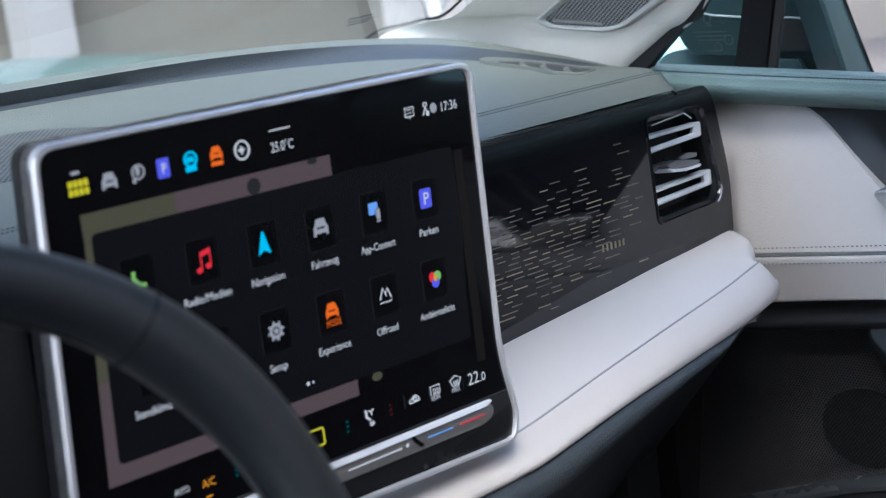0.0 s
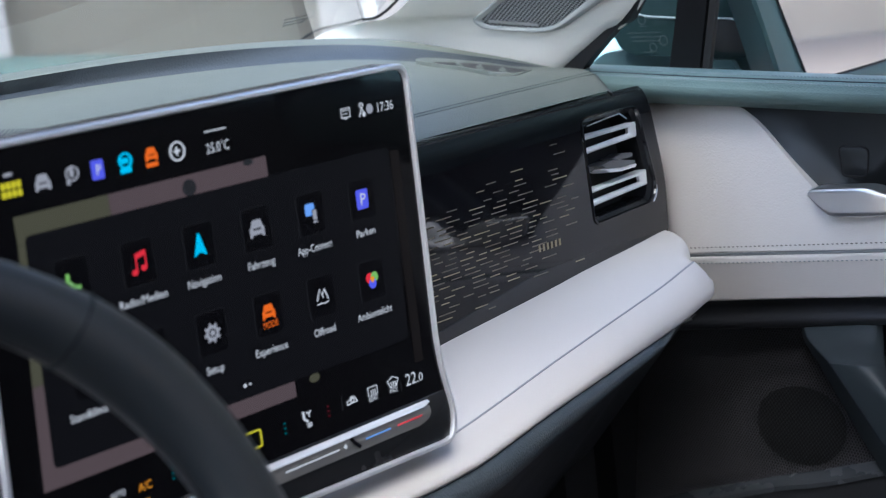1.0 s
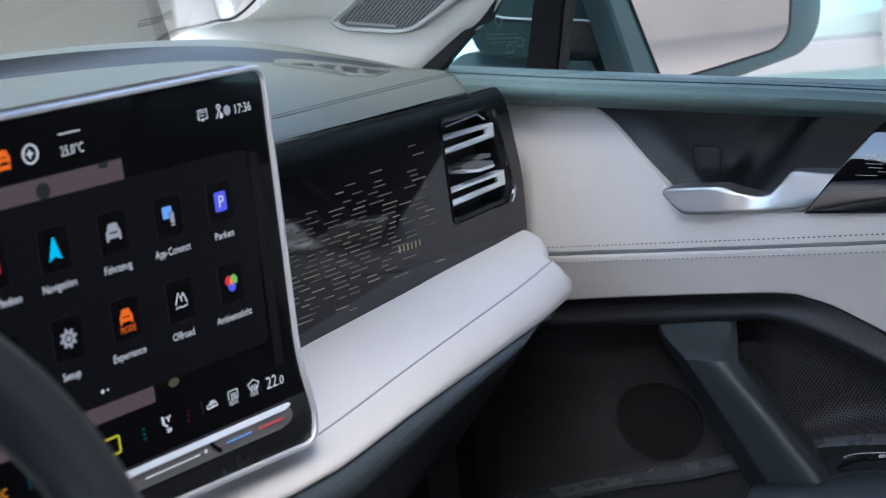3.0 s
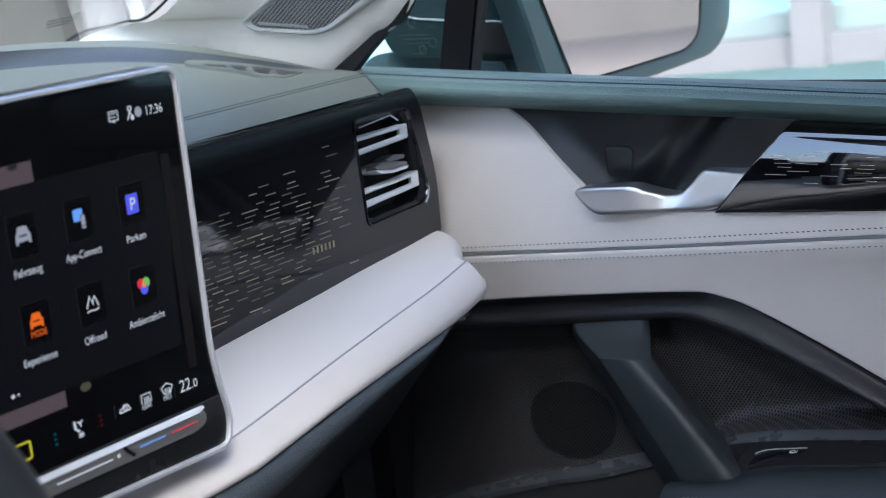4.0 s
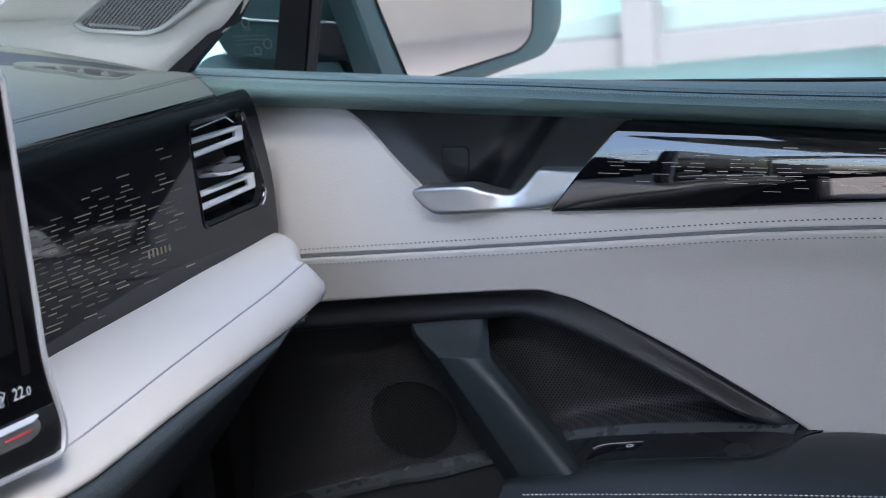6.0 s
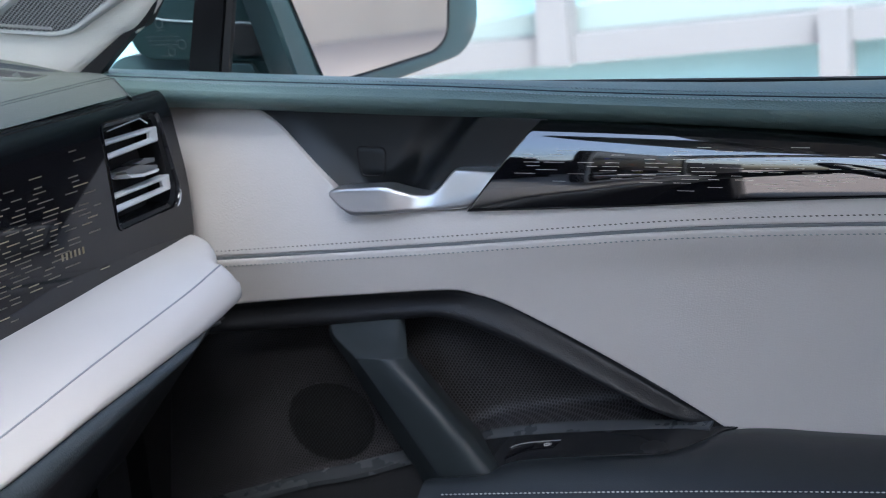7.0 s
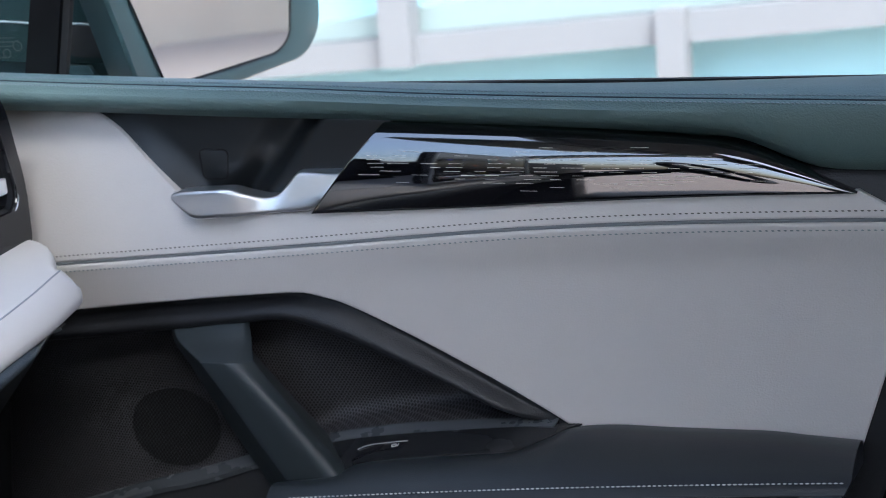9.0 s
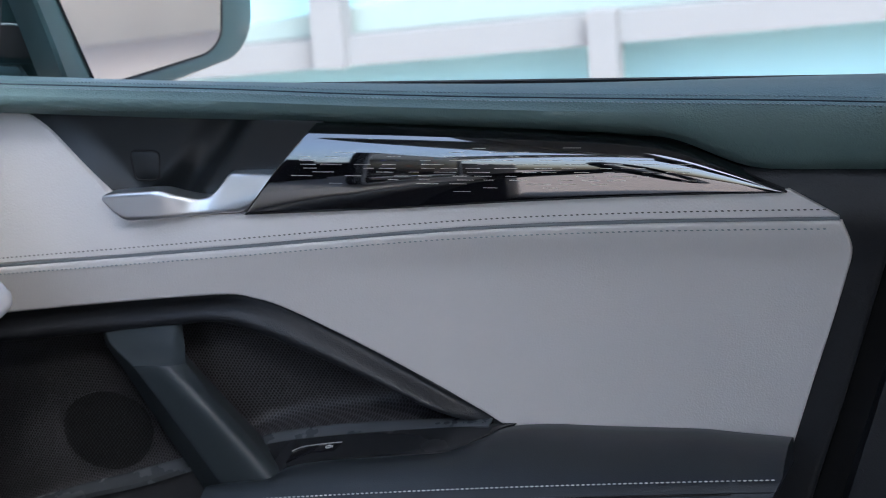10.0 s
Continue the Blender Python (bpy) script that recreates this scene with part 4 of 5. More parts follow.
part("slot", slab(rounded([(-1.1742, 1.1617), (-1.1609, 1.1848), (-1.1279, 1.2016), (-1.0885, 1.2056), (-1.0808, 1.1739), (-1.0988, 1.1629), (-1.1389, 1.1650), (-1.1647, 1.1554)], 0.004), on_pad, -0.004, 0.0015), HARD, vent2, "dark slot")
for o in ([(-1.157, 1.1745), (-1.1629, 1.1851), (-1.1354, 1.1640), (-1.1436, 1.1632)], [(-1.1277, 1.173), (-1.1394, 1.1931), (-1.1023, 1.1592), (-1.1135, 1.1601)], [(-1.102, 1.1784), (-1.1148, 1.1995), (-1.081, 1.169), (-1.0909, 1.168)]):
    part("fin", slab(o, on_pad, 0.0, 0.0022, 0.0004), PAD, vent2)
# ---- display ----
XS = -0.8085
screen = thing("infotainment_display", "large free-standing touch display in a silver frame", "display")
yz = lambda a, b, d: (d, a, b)
case = rounded([(0.4345, 1.1960), (0.7725, 1.1925), (0.7715, 0.985), (0.7818, 0.940), (0.7765, 0.9185), (0.420, 0.9255)], (0.013, 0.012, 0.02, 0.012, 0.010, 0.02))
part("housing", slab(case, yz, XS - 0.022, XS - 0.001, 0.002), SATIN, screen, "dark rear housing")
inner = rounded([(0.4392, 1.1918), (0.7685, 1.1885), (0.7677, 0.985), (0.7772, 0.940), (0.7730, 0.9225), (0.4252, 0.9298)], (0.011, 0.010, 0.02, 0.011, 0.008, 0.018))
bm = bmesh.new()
rings = [[(XS + x, p[0], p[1]) for p in r] for x, r in ((-0.012, case), (0.0015, case), (0.003, [Vector(p) * 0.75 + Vector(q) * 0.25 for p, q in zip(case, inner)]), (0.003, [Vector(p) * 0.25 + Vector(q) * 0.75 for p, q in zip(case, inner)]), (0.001, inner), (-0.004, inner))]
vs = [[bm.verts.new(p) for p in r] for r in rings]
for i in range(len(vs) - 1):
    for j in range(len(case)):
        k = (j + 1) % len(case)
        bm.faces.new((vs[i][j], vs[i][k], vs[i + 1][k], vs[i + 1][j]))
part("frame", bm, FRAME, screen, "silver frame")
part("panel", slab(inner, yz, XS - 0.004, XS, 0.0), material("display_glass", (0.004, 0.004, 0.005), 0.06, vary=0.0, spec=0.35), screen, "glossy black glass")

# climate slider under the glass
part("lower_bar", slab([(0.428, 0.9585), (0.7725, 0.9585), (0.7758, 0.942), (0.7725, 0.9238), (0.428, 0.9312)], yz, XS - 0.003, XS + 0.0012, 0.0008), SATIN, screen, "satin black lower bar")
slider = part("touch_slider", slab(rounded([(0.452, 0.9525), (0.7555, 0.9535), (0.7560, 0.9440), (0.744, 0.9405), (0.452, 0.9425)], 0.004), yz, XS, XS + 0.0024, 0.0008), material("smoked_grey_plastic", (0.16, 0.16, 0.16), 0.3, vary=0.03), screen, "grey touch slider with a chrome rail")
part("rail", slab(rounded([(0.452, 0.9563), (0.7535, 0.9569), (0.7555, 0.9550), (0.748, 0.9533), (0.452, 0.9528)], 0.0010), lambda a, b, d: (XS + d * (1 - 0.8 * (b - 0.9528) / 0.0041), a, b), 0.001, 0.0046, 0.0004), SILVER, slider, "silver rail")
part("notch", tube([(XS + 0.0028, 0.6785, 0.9525), (XS + 0.0034, 0.681, 0.949), (XS + 0.0030, 0.686, 0.9445)], 0.0014, 8), GLOSS, slider)

LCD = 0.175
ink = lambda name, r, g, b: glow(name, (r, g, b), LCD)
I_WHITE, I_GREY, I_DIM = ink("lcd_white", 0.75, 0.74, 0.76), ink("lcd_grey", 0.38, 0.37, 0.40), ink("lcd_dim", 0.022, 0.022, 0.024)
I_RED, I_CYAN, I_BLUE, I_SKY = ink("lcd_red", 0.9, 0.03, 0.05), ink("lcd_cyan", 0.0, 0.62, 0.95), ink("lcd_blue", 0.12, 0.13, 0.85), ink("lcd_sky", 0.20, 0.42, 0.95)
I_ORANGE, I_YELLOW, I_GREEN, I_AMBER = ink("lcd_orange", 1.0, 0.16, 0.01), ink("lcd_yellow", 0.72, 0.62, 0.02), ink("lcd_green", 0.25, 0.55, 0.12), ink("lcd_amber", 0.9, 0.33, 0.02)
I_MENU, I_TILE, I_OLIVE, I_PINK, I_BROWN = ink("lcd_menu", 0.0042, 0.0042, 0.005), ink("lcd_tile", 0.0008, 0.0008, 0.001), ink("lcd_olive", 0.082, 0.077, 0.048), ink("lcd_pink", 0.105, 0.073, 0.075), ink("lcd_brown", 0.008, 0.006, 0.005)
glass = screen.children[2]


CENTRE, SIZE = (0.0, 0.0), 1.0


def sized(outline):
    return [(CENTRE[0] + (p[0] - CENTRE[0]) * SIZE, CENTRE[1] + (p[1] - CENTRE[1]) * SIZE) for p in outline]


def flat(name, outline, mat, level=1, parent=None, label=""):
    outline = sized(outline)
    return part(name, slab(outline, yz, XS + 0.0002, XS + 0.0002 + 0.00012 * level), mat, parent or glass, label)


def rect(y0, y1, z0, z1, r=0.0):
    o = [(y0, z0), (y1, z0), (y1, z1), (y0, z1)]
    return rounded(o, r, 4) if r else o


def oval(y, z, ry, rz=None, n=20):
    return [(y + ry * math.cos(a), z + (rz or ry) * math.sin(a)) for a in np.linspace(0, 2 * math.pi, n + 1)[:-1]]


def writing(text, y0, y1, z, height, mat, parent=None, label="", on=0.0009):
    """Built-in font, fitted between y0 and y1, capitals of that height, standing on z."""
    cu = bpy.data.curves.new("writing", "FONT")
    cu.body, cu.size, cu.resolution_u = text, 1.0, 3
    tmp = new("writing", cu)
    bpy.context.view_layer.update()
    me = bpy.data.meshes.new_from_object(tmp.evaluated_get(bpy.context.evaluated_depsgraph_get()))
    bpy.data.objects.remove(tmp)
    co = [v.co.copy() for v in me.vertices]
    lo, hi = min(c.x for c in co), max(c.x for c in co)
    for v, c in zip(me.vertices, co):
        v.co = (XS + on, y0 + (c.x - lo) / (hi - lo) * (y1 - y0), z + c.y / 0.69 * height)
    me.materials.clear()
    me.materials.append(mat)
    ob = new("caption", me)
    ob.parent = parent or glass
    return tagged(ob, label) if label else ob


def stroke(pts, mat, width=0.0004, name="line", parent=None):
    pts = sized(pts)
    return part(name, tube([(XS + 0.0009, y, z) for y, z in pts], width, 5), mat, parent or glass)


def ring(y, z, ry, mat, width=0.0006, rz=None):
    o = oval(y, z, ry, rz)
    return stroke(o + o[:1], mat, width, "ring")


# wallpaper, menu and tiles
flat("wallpaper", rect(0.4590, 0.5220, 1.136, 1.1525), I_OLIVE, 1)
flat("wallpaper", rect(0.5222, 0.6415, 1.136, 1.1525), I_PINK, 1)
flat("wallpaper", [(0.4530, 1.055), (0.4660, 1.055), (0.4690, 1.1358), (0.4590, 1.1358)], I_OLIVE, 1)
flat("wallpaper", [(0.4490, 0.9930), (0.4640, 0.9930), (0.4660, 1.0548), (0.4530, 1.0548)], I_PINK, 1)
flat("wallpaper", rect(0.4642, 0.6400, 0.9930, 1.0060), I_PINK, 1)
flat("wallpaper", rect(0.7480, 0.7560, 0.985, 1.135), I_BROWN, 1)
flat("wallpaper", oval(0.5800, 1.1445, 0.0052), I_DIM, 2)
flat("wallpaper", oval(0.6270, 1.1510, 0.004, 0.002), I_DIM, 2)
flat("wallpaper", oval(0.6570, 1.0010, 0.0045, 0.003), I_OLIVE, 1)
flat("menu", rounded([(0.4580, 1.0045), (0.7440, 1.0035), (0.7465, 1.1385), (0.4640, 1.1405)], 0.004, 4), I_MENU, 3)
COL, ROW = [0.5354 + 0.0455 * i for i in range(-1, 5)], [1.1083, 1.0525]
tiles = {}
for j, z in enumerate(ROW):
    for i, y in enumerate(COL):
        flat("tile_border", rect(y - 0.0116, y + 0.0116, z - 0.0140, z + 0.0140, 0.0024), I_DIM, 4)
        tiles[i, j] = flat("tile", rect(y - 0.0113, y + 0.0113, z - 0.0137, z + 0.0137, 0.0022), I_TILE, 5)
for text, y0, y1, z in (("Radio/Medien", 0.5180, 0.5525, 1.0834), ("Navigation", 0.5682, 0.5935, 1.0834), ("Fahrzeug", 0.6155, 0.6372, 1.0834), ("App-Connect", 0.6567, 0.6866, 1.0834),
                        ("Parken", 0.7087, 0.7255, 1.0834), ("Standklima", 0.4732, 0.4988, 1.0272), ("Setup", 0.5724, 0.5860, 1.0272), ("Experience", 0.6119, 0.6383, 1.0272),
                        ("Offroad", 0.6614, 0.6798, 1.0272), ("Ambientelicht", 0.7002, 0.7323, 1.0272)):
    writing(text, y0, y1, z, 0.0050, I_WHITE)


def car_icon(y, z, s, mat, name="icon"):
    o = [(-1, -1), (-0.7, -1), (-0.66, -0.72), (0.66, -0.72), (0.7, -1), (1, -1), (1, 0.05), (0.82, 0.22), (0.62, 0.9), (0.45, 1), (-0.45, 1), (-0.62, 0.9), (-0.82, 0.22), (-1, 0.05)]
    ob = flat(name, [(y + a * s, z + b * s * 0.95) for a, b in o], mat, 6)
    flat(name, [(y - 0.62 * s, z + 0.02 * s), (y + 0.62 * s, z + 0.02 * s), (y + 0.45 * s, z - 0.16 * s), (y - 0.45 * s, z - 0.16 * s)], I_TILE, 7, ob.parent)
    return ob


# apps, first row
SIZE = 0.82
y, z = COL[0], ROW[0]
CENTRE = (y, z)
stroke([(y - 0.004, z + 0.006), (y - 0.0045, z + 0.001), (y, z - 0.004), (y + 0.005, z - 0.005)], I_GREEN, 0.0013, "icon")
y = COL[1]
CENTRE = (y, z)
flat("icon", oval(y - 0.0040, z - 0.0065, 0.0027, 0.0022), I_RED, 6)
flat("icon", oval(y + 0.0042, z - 0.0045, 0.0027, 0.0022), I_RED, 6)
flat("icon", [(y - 0.0025, z - 0.0065), (y - 0.0013, z - 0.0065), (y - 0.0013, z + 0.0030), (y + 0.0057, z + 0.0048), (y + 0.0057, z - 0.0045), (y + 0.0069, z - 0.0045), (y + 0.0069, z + 0.0088), (y - 0.0025, z + 0.0068)], I_RED, 7)
y = COL[2]
CENTRE = (y, z)
flat("icon", [(y - 0.0060, z - 0.0082), (y - 0.0004, z - 0.0052), (y + 0.0060, z - 0.0082), (y + 0.0008, z + 0.0092), (y - 0.0008, z + 0.0092)], I_CYAN, 6)
CENTRE = (COL[3], z)
car_icon(COL[3], z + 0.0005, 0.0072, I_GREY)
y = COL[4]
CENTRE = (y, z)
flat("icon", rect(y - 0.0058, y + 0.0038, z - 0.0015, z + 0.0082, 0.0015), I_SKY, 6)
flat("icon", rect(y + 0.0008, y + 0.0058, z - 0.0085, z + 0.0030, 0.0008), I_TILE, 7)
flat("icon", rect(y + 0.0013, y + 0.0053, z - 0.0056, z + 0.0025, 0.0006), I_GREY, 8)
flat("icon", rect(y + 0.0013, y + 0.0053, z - 0.0080, z - 0.0063, 0.0005), I_GREY, 8)
CENTRE, SIZE = (COL[5], z), 0.98
flat("icon", rect(COL[5] - 0.0053, COL[5] + 0.0053, z - 0.0068, z + 0.0068, 0.0016), I_BLUE, 6)
writing("P", COL[5] - 0.0021, COL[5] + 0.0025, z - 0.0040, 0.0082, I_WHITE, on=0.0016)
# second row
SIZE = 0.78
z = ROW[1]
y = 0.486
CENTRE = (y, z)
for k in range(6):
    a = k * math.pi / 3
    stroke([(y, z), (y + 0.0035 * math.cos(a), z - 0.003 + 0.0035 * math.sin(a))], I_CYAN, 0.0006, "icon")
y = COL[2]
CENTRE = (y, z)
gear = [(y + r * math.cos(a + 0.2), z + r * math.sin(a + 0.2)) for k in range(8) for r, a in ((0.0064, k * math.pi / 4 - 0.20), (0.0083, k * math.pi / 4 - 0.11), (0.0083, k * math.pi / 4 + 0.11), (0.0064, k * math.pi / 4 + 0.20))]
flat("icon", gear, I_GREY, 6)
flat("icon", oval(y, z, 0.0036), I_DIM, 7)
flat("icon", oval(y, z, 0.0024), I_GREY, 8)
y = COL[3]
CENTRE = (y, z)
car_icon(y, z + 0.0022, 0.0066, I_ORANGE)
writing("MODE", y - 0.0060, y + 0.0060, z - 0.0085, 0.0042, I_ORANGE, on=0.0016)
y = COL[4]
CENTRE = (y, z)
stroke([(y - 0.0060, z - 0.0030), (y - 0.0020, z + 0.0068), (y + 0.0012, z - 0.0010)], I_WHITE, 0.00045, "icon")
stroke([(y + 0.0005, z + 0.0015), (y + 0.0030, z + 0.0060), (y + 0.0066, z - 0.0030)], I_WHITE, 0.00045, "icon")
stroke([(y - 0.0062, z - 0.0062), (y - 0.0020, z - 0.0054), (y + 0.0020, z - 0.0062), (y + 0.0066, z - 0.0052)], I_WHITE, 0.00045, "icon")
y = COL[5]
CENTRE = (y, z)
flat("icon", oval(y - 0.0028, z + 0.0022, 0.0042, 0.0046), I_RED, 6)
flat("icon", oval(y + 0.0028, z + 0.0022, 0.0042, 0.0046), I_GREEN, 7)
flat("icon", oval(y, z - 0.0030, 0.0042, 0.0046), I_BLUE, 8)
flat("icon", oval(y, z + 0.0006, 0.0022, 0.0026), I_AMBER, 9)

SIZE = 1.0
# top line
z = 1.1680
for k in range(8):
    flat("icon", rect(0.4545 + (k % 4) * 0.0034, 0.4545 + (k % 4) * 0.0034 + 0.0028, z - 0.0044 + (k // 4) * 0.0048, z - 0.0004 + (k // 4) * 0.0048, 0.0009), I_YELLOW, 2)
flat("icon", rect(0.4575, 0.4630, z + 0.0075, z + 0.0095, 0.0008), I_GREY, 2)
car_icon(0.481, z, 0.0049, I_GREY)
ring(0.5005, z + 0.0012, 0.0040, I_GREY, 0.0006)
flat("icon", oval(0.5005, z + 0.0018, 0.0016, 0.0030), I_GREY, 2)
flat("icon", rect(0.4965, 0.4988, z - 0.0050, z - 0.0022), I_GREY, 2)
flat("icon", rect(0.5138, 0.5222, z - 0.0058, z + 0.0058, 0.0012), I_BLUE, 2)
writing("P", 0.5166, 0.5198, z - 0.0030, 0.0060, I_WHITE, on=0.0012)
ring(0.5372, z + 0.0016, 0.0042, I_CYAN, 0.0007)
flat("icon", rect(0.5345, 0.5399, z - 0.0002, z + 0.0030, 0.0008), I_CYAN, 2)
flat("icon", rect(0.5333, 0.5411, z - 0.0058, z - 0.0026, 0.0006), I_CYAN, 2)
car_icon(0.5560, z + 0.0018, 0.0042, I_ORANGE)
flat("icon", rect(0.5517, 0.5603, z - 0.0058, z - 0.0032), I_ORANGE, 2)
ring(0.5748, z, 0.0052, I_WHITE, 0.0006, 0.0056)
flat("icon", rect(0.5723, 0.5773, z - 0.0006, z + 0.0006), I_WHITE, 2)
flat("icon", rect(0.5742, 0.5754, z - 0.0026, z + 0.0026), I_WHITE, 2)
flat("icon", rect(0.5970, 0.6135, 1.1751, 1.1759), I_WHITE, 2)
writing("25.0°C", 0.5965, 0.6140, 1.1622, 0.0060, I_WHITE)
for o in (rect(0.7085, 0.7160, 1.1645, 1.1705),):
    stroke(o + o[:1], I_WHITE, 0.0004, "icon")
stroke([(0.7100, 1.1690), (0.7145, 1.1690)], I_WHITE, 0.0003, "icon")
stroke([(0.7100, 1.1668), (0.7138, 1.1668)], I_WHITE, 0.0003, "icon")
stroke([(0.7112, 1.1645), (0.7122, 1.1630), (0.7132, 1.1645)], I_WHITE, 0.0003, "icon")
ring(0.7268, 1.1700, 0.0015, I_WHITE, 0.0004)
stroke([(0.7242, 1.1628), (0.7268, 1.1680), (0.7284, 1.1650)], I_WHITE, 0.0004, "icon")
flat("icon", oval(0.7290, 1.1638, 0.0014, 0.0018), I_WHITE, 2)
flat("icon", oval(0.7345, 1.1665, 0.0030, 0.0034), I_GREY, 2)
writing("17:36", 0.7412, 0.7557, 1.1630, 0.0062, I_WHITE)
for y, r in ((0.6000, 0.0013), (0.6042, 0.0008)):
    flat("page_dot", oval(y, 1.0125, r), I_WHITE, 4)

# climate line
writing("22", 0.7365, 0.7465, 0.9712, 0.0085, I_WHITE)
writing(".0", 0.7475, 0.7530, 0.9712, 0.0060, I_WHITE)
for y, word, w in ((0.7245, "MAX", 0.0037), (0.7052, "REAR", 0.0042)):
    writing(word, y - w, y + w, 0.9705, 0.0032, I_WHITE)
    o = [(y - 0.0042, 0.9745), (y - 0.0042, 0.9805), (y + 0.0042, 0.9805), (y + 0.0042, 0.9745), (y + 0.0026, 0.9745)] if word == "REAR" else [(y - 0.0026, 0.9745), (y - 0.0050, 0.9795), (y, 0.9820), (y + 0.0050, 0.9795), (y + 0.0026, 0.9745)]
    stroke(o, I_WHITE, 0.0004, "icon")
    for k in (-0.0018, 0.0, 0.0018):
        stroke([(y + k, 0.9738), (y + k + 0.0005, 0.9758), (y + k, 0.9785)], I_WHITE, 0.00035, "icon")
flat("icon", rect(0.6773, 0.6778, 0.9720, 0.9815), I_DIM, 2)
flat("icon", rect(0.7318, 0.7322, 0.9690, 0.9770), I_DIM, 2)
stroke([(0.6815, 0.9745), (0.6815, 0.9765), (0.6840, 0.9772), (0.6855, 0.9790), (0.6880, 0.9788), (0.6895, 0.9770), (0.6905, 0.9750), (0.6815, 0.9745)], I_WHITE, 0.00045, "icon")
ring(0.6862, 0.9766, 0.0014, I_WHITE, 0.0004)
stroke([(0.6430, 0.9815), (0.6432, 0.9765), (0.6460, 0.9745)], I_WHITE, 0.0008, "icon")
for k in range(3):
    stroke([(0.6455 + 0.0014 * k, 0.9700), (0.6462 + 0.0014 * k, 0.9715), (0.6455 + 0.0014 * k, 0.9730)], I_WHITE, 0.0004, "icon")
    stroke([(0.6475, 0.9795), (0.6475 + 0.0024 * math.cos(2.1 * k + 0.6), 0.9795 + 0.0024 * math.sin(2.1 * k + 0.6))], I_WHITE, 0.0005, "icon")
dim_cyan, dim_red = ink("lcd_dim_cyan", 0.0, 0.10, 0.11), ink("lcd_dim_red", 0.09, 0.004, 0.01)
for y, m in ((0.6650, dim_red), (0.6270, dim_cyan), (0.5370, dim_cyan)):
    for k in range(3):
        flat("level_dot", oval(y, 0.9720 + 0.0033 * k, 0.0010, 0.0007), m, 2)
o = rect(0.5930, 0.6065, 0.9705, 0.9815, 0.001)
stroke([tuple(p) for p in o + o[:1]], I_YELLOW, 0.0006, "icon")
writing("A/C", 0.5108, 0.5205, 0.9722, 0.0052, I_AMBER)
flat("icon", rect(0.5125, 0.5175, 0.9655, 0.9663), I_AMBER, 2)
writing("AUTO", 0.4908, 0.5015, 0.9740, 0.0038, I_WHITE)
for y0, y1, m in ((0.6925, 0.7155, I_SKY), (0.7225, 0.7465, I_RED), (0.6210, 0.6680, I_WHITE)):
    part("slider_mark", slab(rect(y0, y1, 0.9470, 0.9479), yz, XS + 0.002, XS + 0.0027), m, slider)
for w, h in ((0.0016, 0.0004), (0.0004, 0.0016)):
    part("slider_mark", slab(rect(0.6735 - w, 0.6735 + w, 0.9480 - h, 0.9480 + h), yz, XS + 0.002, XS + 0.0027), I_WHITE, slider)

# ---- round the wheel ----
cluster = thing("instrument_cluster", "dark instrument display behind the steering wheel", "display")
part("screen_panel", slab(rounded([(0.08, 1.112), (0.428, 1.112), (0.428, 0.955), (0.08, 0.955)], 0.012), yz, -0.86, -0.835, 0.003), BLACK, cluster)
part("hood", slab(rounded([(0.06, 1.120), (0.434, 1.120), (0.434, 0.93), (0.06, 0.93)], 0.014), yz, -0.975, -0.861, 0.003), BLACK, cluster)

wheel = thing("steering_wheel", "dark slate leather steering wheel rim", "steering wheel")
WC, TILT, WR = Vector((-0.5625, 0.2454, 1.0231)), 0.4282, 0.171
AX, UP, LAT = Vector((math.cos(TILT), 0, math.sin(TILT))), Vector((-math.sin(TILT), 0, math.cos(TILT))), Vector((0, 1, 0))
rails = [[] for _ in range(20)]
for i in range(121):
    a = 2 * math.pi * i / 120
    out = UP * math.cos(a) + LAT * math.sin(a)
    r = 0.0168 + 0.0016 * (math.exp(-((a - 0.95) / 0.25) ** 2) + math.exp(-((a - 5.33) / 0.25) ** 2))
    for k in range(20):
        w = 2 * math.pi * k / 20
        rails[k].append(WC + out * (WR + r * math.cos(w)) + AX * (r * 1.12 * math.sin(w)))
WHEEL = material("slate_wheel_leather", (0.015, 0.019, 0.023), 0.42, grain=0.15, grain_size=0.0012, vary=0.08)
part("rim", loft(rails, closed=True), WHEEL, wheel, "dark slate leather rim")
seam = [WC + (UP * math.cos(a) + LAT * math.sin(a)) * (WR - 0.0172) for a in np.linspace(0.2, 2.2, 60)]
part("rim_seam", tube([tuple(p) for p in seam], 0.0007, 5), BLACK, wheel)
for a0 in (0.78, 5.50):
    joint = [WC + (UP * math.cos(a0) + LAT * math.sin(a0)) * (WR + 0.0180 * math.cos(w)) + AX * (0.0180 * 1.10 * math.sin(w)) for w in np.linspace(0, 2 * math.pi, 25)]
    part("leather_joint", tube([tuple(p) for p in joint], 0.0009, 5), RIDGE, wheel, "joint in the leather")
hub = lambda a, b, d: WC + LAT * a + UP * b + AX * d
part("hub", slab(rounded([(-0.07, 0.045), (0.07, 0.045), (0.055, -0.06), (-0.055, -0.06)], 0.025), hub, -0.05, 0.0, 0.01), SATIN, wheel)
for s in (-1, 1):
    part("spoke", slab([(s * 0.06, 0.02), (s * 0.165, 0.022), (s * 0.165, -0.018), (s * 0.05, -0.03)], hub, -0.035, -0.012, 0.004), SATIN, wheel)
part("spoke", slab([(-0.02, -0.05), (0.02, -0.05), (0.016, -0.165), (-0.016, -0.165)], hub, -0.035, -0.012, 0.004), SATIN, wheel)
